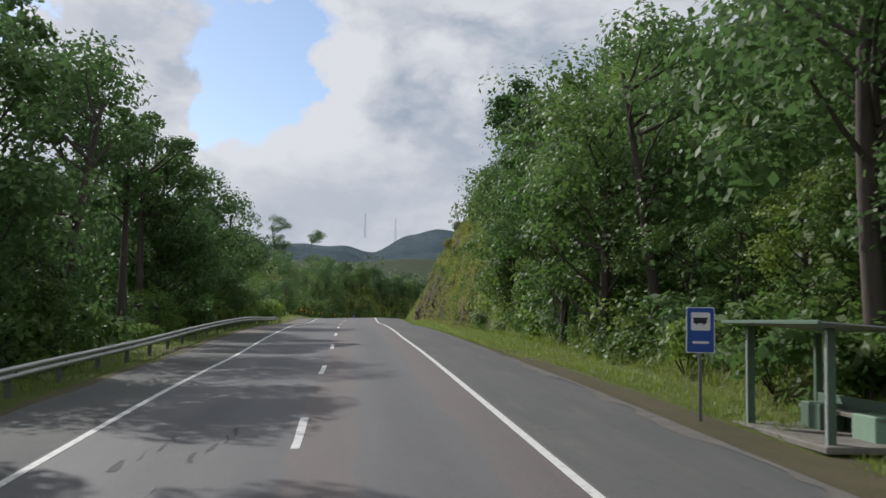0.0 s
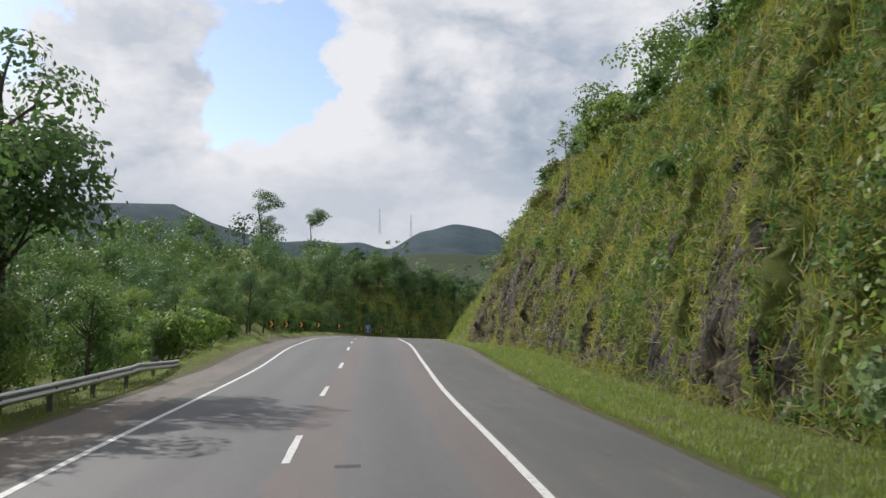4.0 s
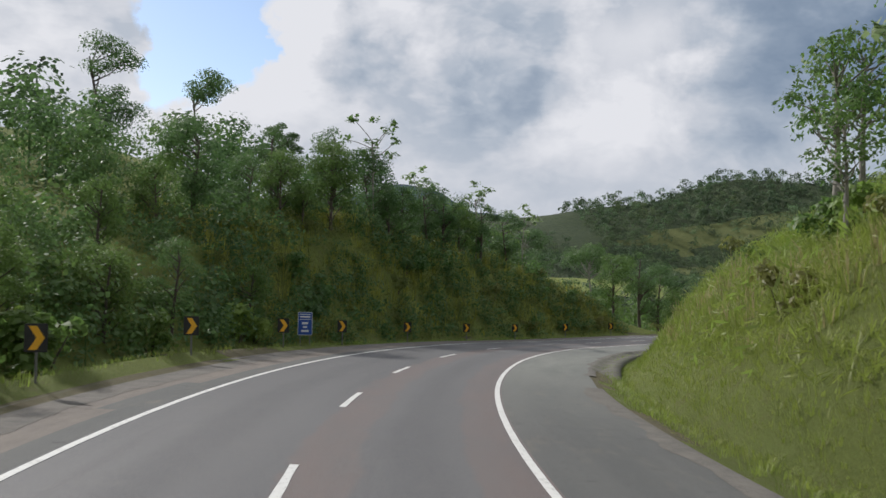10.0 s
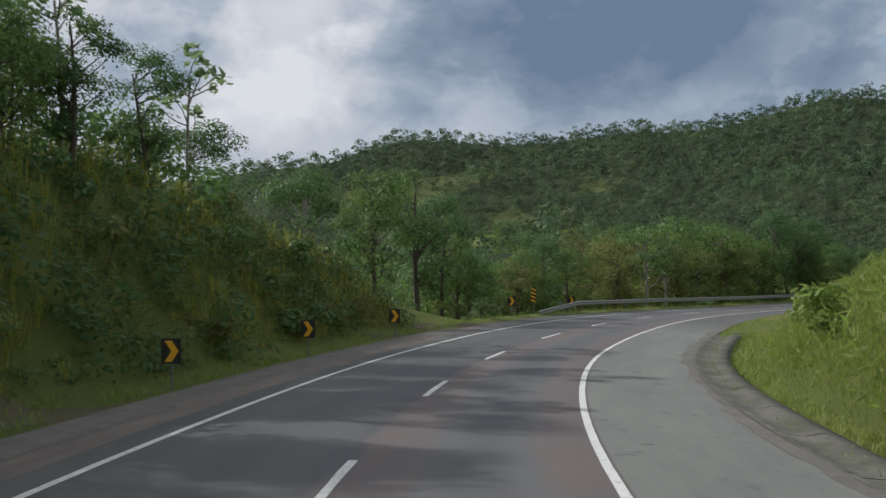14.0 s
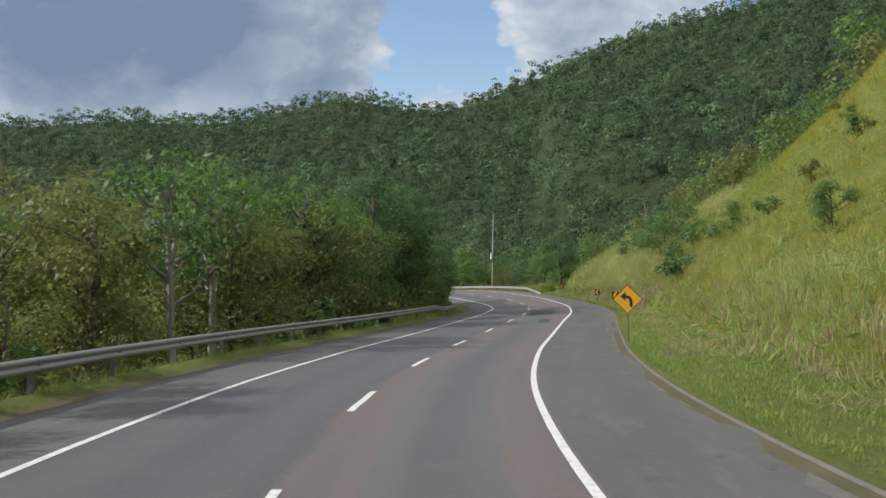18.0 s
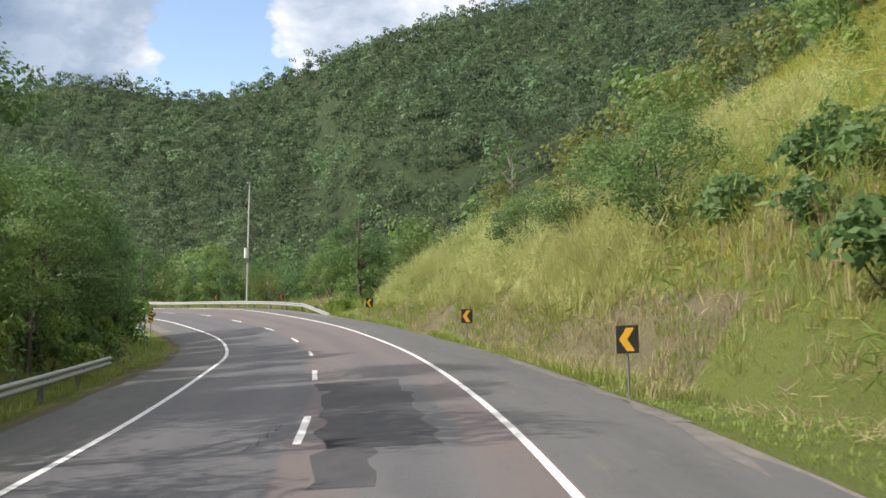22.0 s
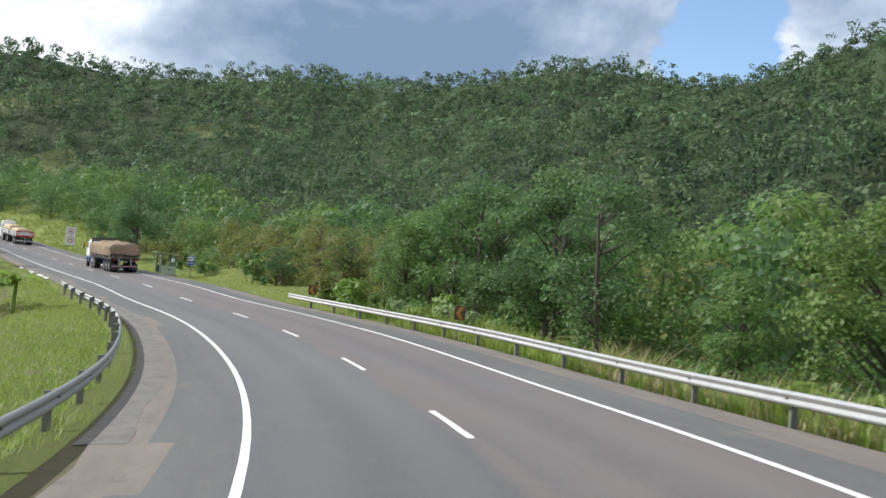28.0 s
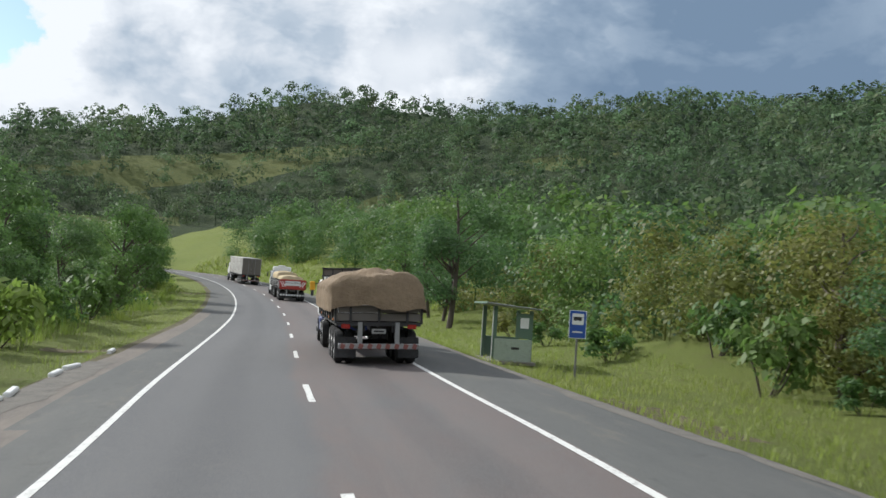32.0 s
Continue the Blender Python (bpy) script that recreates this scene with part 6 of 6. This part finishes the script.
LAMP_RED = paint("red_lamp_glass", (.30, .02, .015), .25)
ORANGE = paint("orange_plate", (.60, .20, .03), .5)
_t = Mat("tarpaulin", .9)
TARP = _t.color(_t.mix(_t.steps(_t.noise(1.2, 6.0, .7), .35, .7), (.17, .122, .076), (.27, .200, .128))).bump(_t.noise(4.0, 6.0, .7), .8, .12).m
_t = Mat("pale_tarpaulin", .9)
PALE_TARP = _t.color(_t.mix(_t.steps(_t.noise(1.5, 6.0), .35, .7), (.46, .37, .22), (.34, .27, .17))).bump(_t.noise(4.0, 5.0), .7, .08).m
_t = Mat("curtain_side", .7)
CURTAIN = _t.color(_t.mix(_t.steps(_t.noise(1.0, 6.0), .4, .7), (.42, .41, .38), (.28, .27, .25))).bump(_t.noise(3.0, 4.0, .6, (1, 1, .2)), .5, .05).m
_t = Mat("cab_glass", .08, 0, .6)
CAB_GLASS = _t.color((.02, .025, .03)).m


def wheel(e, x, y, r=.52, w=.30):
    bm = rod((x - w / 2, y, r), (x + w / 2, y, r), r, sides=24)
    bmesh.ops.bevel(bm, geom=[q for q in bm.edges if q.calc_face_angle(0) > .6], offset=.05, segments=2, affect="EDGES")
    t = part("wheel", bm, TYRE, e)
    out = math.copysign(w / 2, x)
    rim = part("rim", rod((x + out * .55, y, r), (x + out * 1.04, y, r), r * .55, r * .46, sides=16), RIM, t)
    part("hub", rod((x + out, y, r), (x + out * 1.3, y, r), r * .2, sides=10), TRUCK_DARK, t)
    return t


def load_mesh(length, width, z0, rise, seed, lumpy=.10, arch=.55, nx=26, ny=60):
    """A sagging, lumpy tarpaulin over a load, closed at both ends."""
    u, v = np.linspace(0, 1, nx), np.linspace(0, 1, ny)
    V, U = np.meshgrid(v, u, indexing="ij")
    a = np.pi * U
    x = -np.cos(a) * width / 2 * (1 + .05 * np.sin(a))
    z = z0 + rise * np.sin(a) ** arch
    end = np.clip(np.minimum(V, 1 - V) * 34, 0, 1) ** .4
    z = z0 + (z - z0) * (.12 + .88 * end)
    y = V * length
    k = lumps(y * 2.2, x * 2.2 + z * 2, 1.0, seed) * lumpy + lumps(y, x + z, .35, seed + 1) * lumpy * .45
    folds = 1 - np.abs(lumps(y * 1.1 + z * .5, x * .7 + z * 2.6, .55, seed + 2)) * 2
    k = k + folds * lumpy * .35
    z = z + k * np.sin(a)
    x = x + k * .8 * np.cos(a)
    y = y - .22 * (V < .08) * (1 - np.abs(np.cos(a))) + k * (V < .08) * .6
    me_v = np.stack([x, y, z], -1).reshape(-1, 3)
    return me_v, sheet_faces(ny, nx)


def cab(e, y, colour, second, tall=False):
    """A forward-control cab, its back at y."""
    bm = box((2.45, 1.9, 1.55), (0, y + .95, 1.85), .14, segments=3)
    part("cab_body", bm, colour, e)
    part("cab_lower", box((2.4, 1.85, .62), (0, y + .97, .78), .08), second, e)
    part("windscreen", box((2.1, .06, .8), (0, y + 1.9, 2.3), .02), CAB_GLASS, e)
    for sx in (-1, 1):
        part("side_window", box((.03, .95, .62), (sx * 1.222, y + 1.15, 2.3), .01), CAB_GLASS, e)
        arm = part("mirror", box((.12, .1, .55), (sx * 1.48, y + 1.75, 2.2), .03), TRUCK_DARK, e)
        part("mirror_arm", rod((sx * 1.22, y + 1.8, 2.45), (sx * 1.48, y + 1.78, 2.45), .02), TRUCK_DARK, e)
        part("fuel_tank", rod((sx * .95, y - 2.3, .75), (sx * .95, y - 1.2, .75), .32, sides=16), RIM, e)
    part("air_deflector", box((2.0, .9, .55), (0, y + .9, 2.85 if tall else 2.6), .15, segments=2), TRUCK_WHITE if tall else colour, e)
    if tall:
        part("roof_unit", box((.8, .5, .2), (0, y + .7, 3.17), .05), TRUCK_WHITE, e)
    part("exhaust", rod((-.95, y - .25, .8), (-.95, y - .25, 2.7), .07), RIM, e)


def chassis(e, y0, y1, axles, single=()):
    for sx in (-.45, .45):
        part("chassis_beam", box((.12, y1 - y0, .28), (sx, (y0 + y1) / 2, 1.12), .01), TRUCK_DARK, e)
    for y in axles:
        part("axle", rod((-1.0, y, .52), (1.0, y, .52), .09), TRUCK_DARK, e)
        for sx in (-1, 1):
            wheel(e, sx * 1.10, y, .52, .28)
            if y not in single:
                wheel(e, sx * .78, y, .52, .26)


def rear_frame(e, y, plate_w=.5, stripes=True):
    part("bumper", box((2.4, .10, .16), (0, y - .05, .58), .02), RIM, e)
    for k in range(9):
        part("bumper_stripe", box((.13, .012, .15), (-1.06 + k * .265, y - .106, .58), .002, turn=Matrix.Rotation(.35, 4, "Y")), FADED_RED if stripes else SIGN_WHITE, e)
    for sx in (-.55, .55):
        part("bumper_bracket", box((.14, .14, .72), (sx, y + .02, .93), .015), RIM, e)
    part("plate", box((.42, .015, .14), (0, y - .02, 1.02), .003), DULL_PLATE, e, "dull number plate, blank")
    part("plate_bar", box((.30, .006, .05), (0, y - .03, 1.02), .001), SIGN_BLACK, e)
    for sx in (-1, 1):
        part("tail_lamp", box((.26, .06, .13), (sx * .98, y - .03, 1.16), .015), LAMP_RED, e, "red tail lamp")
        part("mudflap", box((.62, .03, .62), (sx * .94, y + .42, .52), .006), TRUCK_DARK, e)


def slatted_body(e, y0, y1, z0, planks, mat, width=2.5, post_gap=1.5, h=.22):
    L = y1 - y0
    part("deck", box((width, L, .12), (0, (y0 + y1) / 2, z0 - .07), .01), TRUCK_DARK, e)
    for k in range(planks):
        z = z0 + .02 + h / 2 + k * (h + .025)
        for sx in (-1, 1):
            part("side_plank", box((.04, L, h), (sx * (width / 2 - .02), (y0 + y1) / 2, z), .006), mat, e)
        part("tail_plank", box((width - .1, .04, h), (0, y0, z), .006), mat, e)
    n = int(L / post_gap)
    for k in range(n + 1):
        for sx in (-1, 1):
            part("stake", box((.07, .09, planks * (h + .025) + .12), (sx * (width / 2 + .022), y0 + .06 + k * (L - .12) / n, z0 + planks * (h + .025) / 2), .008), TRUCK_DARK, e)
    for sx in (-.42, 0.0, .42):
        part("tail_stake", box((.07, .06, planks * (h + .025) + .05), (sx * 2, y0 - .04, z0 + planks * (h + .025) / 2), .008), TRUCK_DARK, e)


def words(e, text, size, at, mat):
    """Flat lettering in Blender's own font, facing -y."""
    c = bpy.data.curves.new("lettering", "FONT")
    c.body, c.size, c.align_x, c.align_y, c.extrude = text, size, "CENTER", "CENTER", .002
    o = bpy.data.objects.new("lettering", c)
    scene.collection.objects.link(o)
    bpy.context.view_layer.update()
    me = bpy.data.meshes.new_from_object(o.evaluated_get(bpy.context.evaluated_depsgraph_get()))
    bpy.data.objects.remove(o)
    me.materials.clear()
    me.materials.append(mat)
    ob = new("lettering", me)
    ob.parent = e
    ob.matrix_basis = pose(*at, 90, 0, 0)
    return ob


def road_pose(s, d):
    x, y, z = place(s, d)
    c = float(road_line(s)[3])
    rise = float(road_line(s + 8)[2] - road_line(s)[2]) / 8
    return pose(x, y, z, math.degrees(math.atan(rise)), -math.degrees(math.atan(c)), heading(s + 5))


# tarpaulin-covered stake truck
t1 = empty("truck", road_pose(518.5, 2.3), "flatbed truck loaded high under a brown tarpaulin", "truck")
chassis(t1, .2, 11.5, (1.3, 2.55, 3.8, 9.2, 10.4, 13.6), (13.6,))
rear_frame(t1, .05)
slatted_body(t1, .05, 11.0, 1.30, 2, TRUCK_GREY)
lv, lf = load_mesh(11.0, 2.86, 1.56, 1.20, 7, .13, .30, 44, 120)
lv[:, 1] -= .10
part_mesh("tarpaulin", fast_mesh("tarpaulin", lv, lf, TARP, smooth=True), t1, "brown sagging lumpy tarpaulin")
for k in range(9):
    for sx in (-1, 1):
        part("rope", rod((sx * 1.31, .8 + k * 1.2, 1.6), (sx * 1.26, 1.0 + k * 1.2, 2.4), .018, sides=5), TRUCK_DARK, t1)
for x in np.linspace(-1.15, 1.15, 7):
    part("headboard_bar", box((.05, .05, 1.8), (float(x), 11.2, 2.2), .006), TRUCK_DARK, t1)
for z in (1.5, 2.2, 2.75, 3.05):
    part("headboard_rail", box((2.4, .06, .07), (0, 11.2, z), .006), TRUCK_DARK, t1)
part("headboard_panel", box((2.3, .03, .26), (0, 11.24, 2.9), .005), TRUCK_GREY, t1)
for k in range(4):
    part("side_reflector", box((.02, .16, .07), (-1.285, 1.2 + 2.6 * k, 1.33), .003), ORANGE, t1)
cab(t1, 12.2, TRUCK_WHITE, TRUCK_BLUE)
for sx in (-1, 1):
    part("yellow_mirror", box((.22, .08, .36), (sx * 1.55, 11.9, 2.35), .03), SIGN_YELLOW, t1)

# red-tailed double truck with loads under pale covers
t2 = empty("truck", road_pose(587.0, 1.9), "long red-tailed truck carrying loads under tan covers", "truck")
chassis(t2, .2, 13.5, (1.2, 2.4, 7.6, 8.8, 12.0, 16.0), (16.0,))
rear_frame(t2, .05, stripes=False)
slatted_body(t2, .05, 6.2, 1.25, 3, TRUCK_WHITE, 2.5, 1.2)
slatted_body(t2, 6.9, 13.4, 1.25, 3, TRUCK_WHITE, 2.5, 1.2)
part("tail_board", box((2.5, .06, .95), (0, -.10, 1.62), .012), TRUCK_RED, t2, "red tail board")
for sx in (-1, 1):
    for k in range(4):
        part("tail_stripe", box((.10, .01, .62), (sx * (.86 + .10 * k), -.135, 1.62), .002, turn=Matrix.Rotation(sx * .55, 4, "Y")), SIGN_RED if k % 2 else SIGN_WHITE, t2)
part("notice_board", box((1.5, .02, .46), (0, -.14, 1.72), .004), SIGN_WHITE, t2, "white notice board")
words(t2, "VEICULO LONGO", .19, (0, -.153, 1.78), SIGN_BLACK)
for y0, L in ((.5, 5.4), (7.2, 2.9), (10.3, 2.9)):
    lv, lf = load_mesh(L, 2.2, 1.7, 0.7 if y0 < 1 else 1.0, int(y0 * 3), .04, .30, 22, 30)
    lv[:, 1] += y0
    part_mesh("load_cover", fast_mesh("load_cover", lv, lf, PALE_TARP, smooth=True), t2, "tan load cover")
cab(t2, 14.2, TRUCK_WHITE, TRUCK_WHITE, True)

# curtain-sided lorry far ahead
t3 = empty("truck", road_pose(628.0, 1.2), "pale curtain-sided lorry with a dark rear", "truck")
chassis(t3, .2, 12.0, (1.2, 2.4, 3.6, 10.6, 14.0), (14.0,))
rear_frame(t3, .05)
for sx in (-1, 1):
    part("curtain", box((.06, 12.0, 2.2), (sx * 1.26, 6.05, 2.45), .02), CURTAIN, t3)
    for k in range(9):
        part("strap", box((.02, .10, 2.15), (sx * 1.30, .6 + k * 1.35, 2.45), .005), TRUCK_GREY, t3)
part("roof", box((2.6, 12.0, .12), (0, 6.05, 3.58), .04), CURTAIN, t3)
part("floor", box((2.55, 12.0, .16), (0, 6.05, 1.3), .02), TRUCK_DARK, t3)
for sx in (-.63, .63):
    part("rear_door", box((1.23, .05, 2.15), (sx, .03, 2.46), .015), TRUCK_GREY, t3)
    part("door_bar", rod((sx * .7, -.02, 1.4), (sx * .7, -.02, 3.5), .02), RIM, t3)
cab(t3, 12.6, TRUCK_WHITE, TRUCK_DARK)
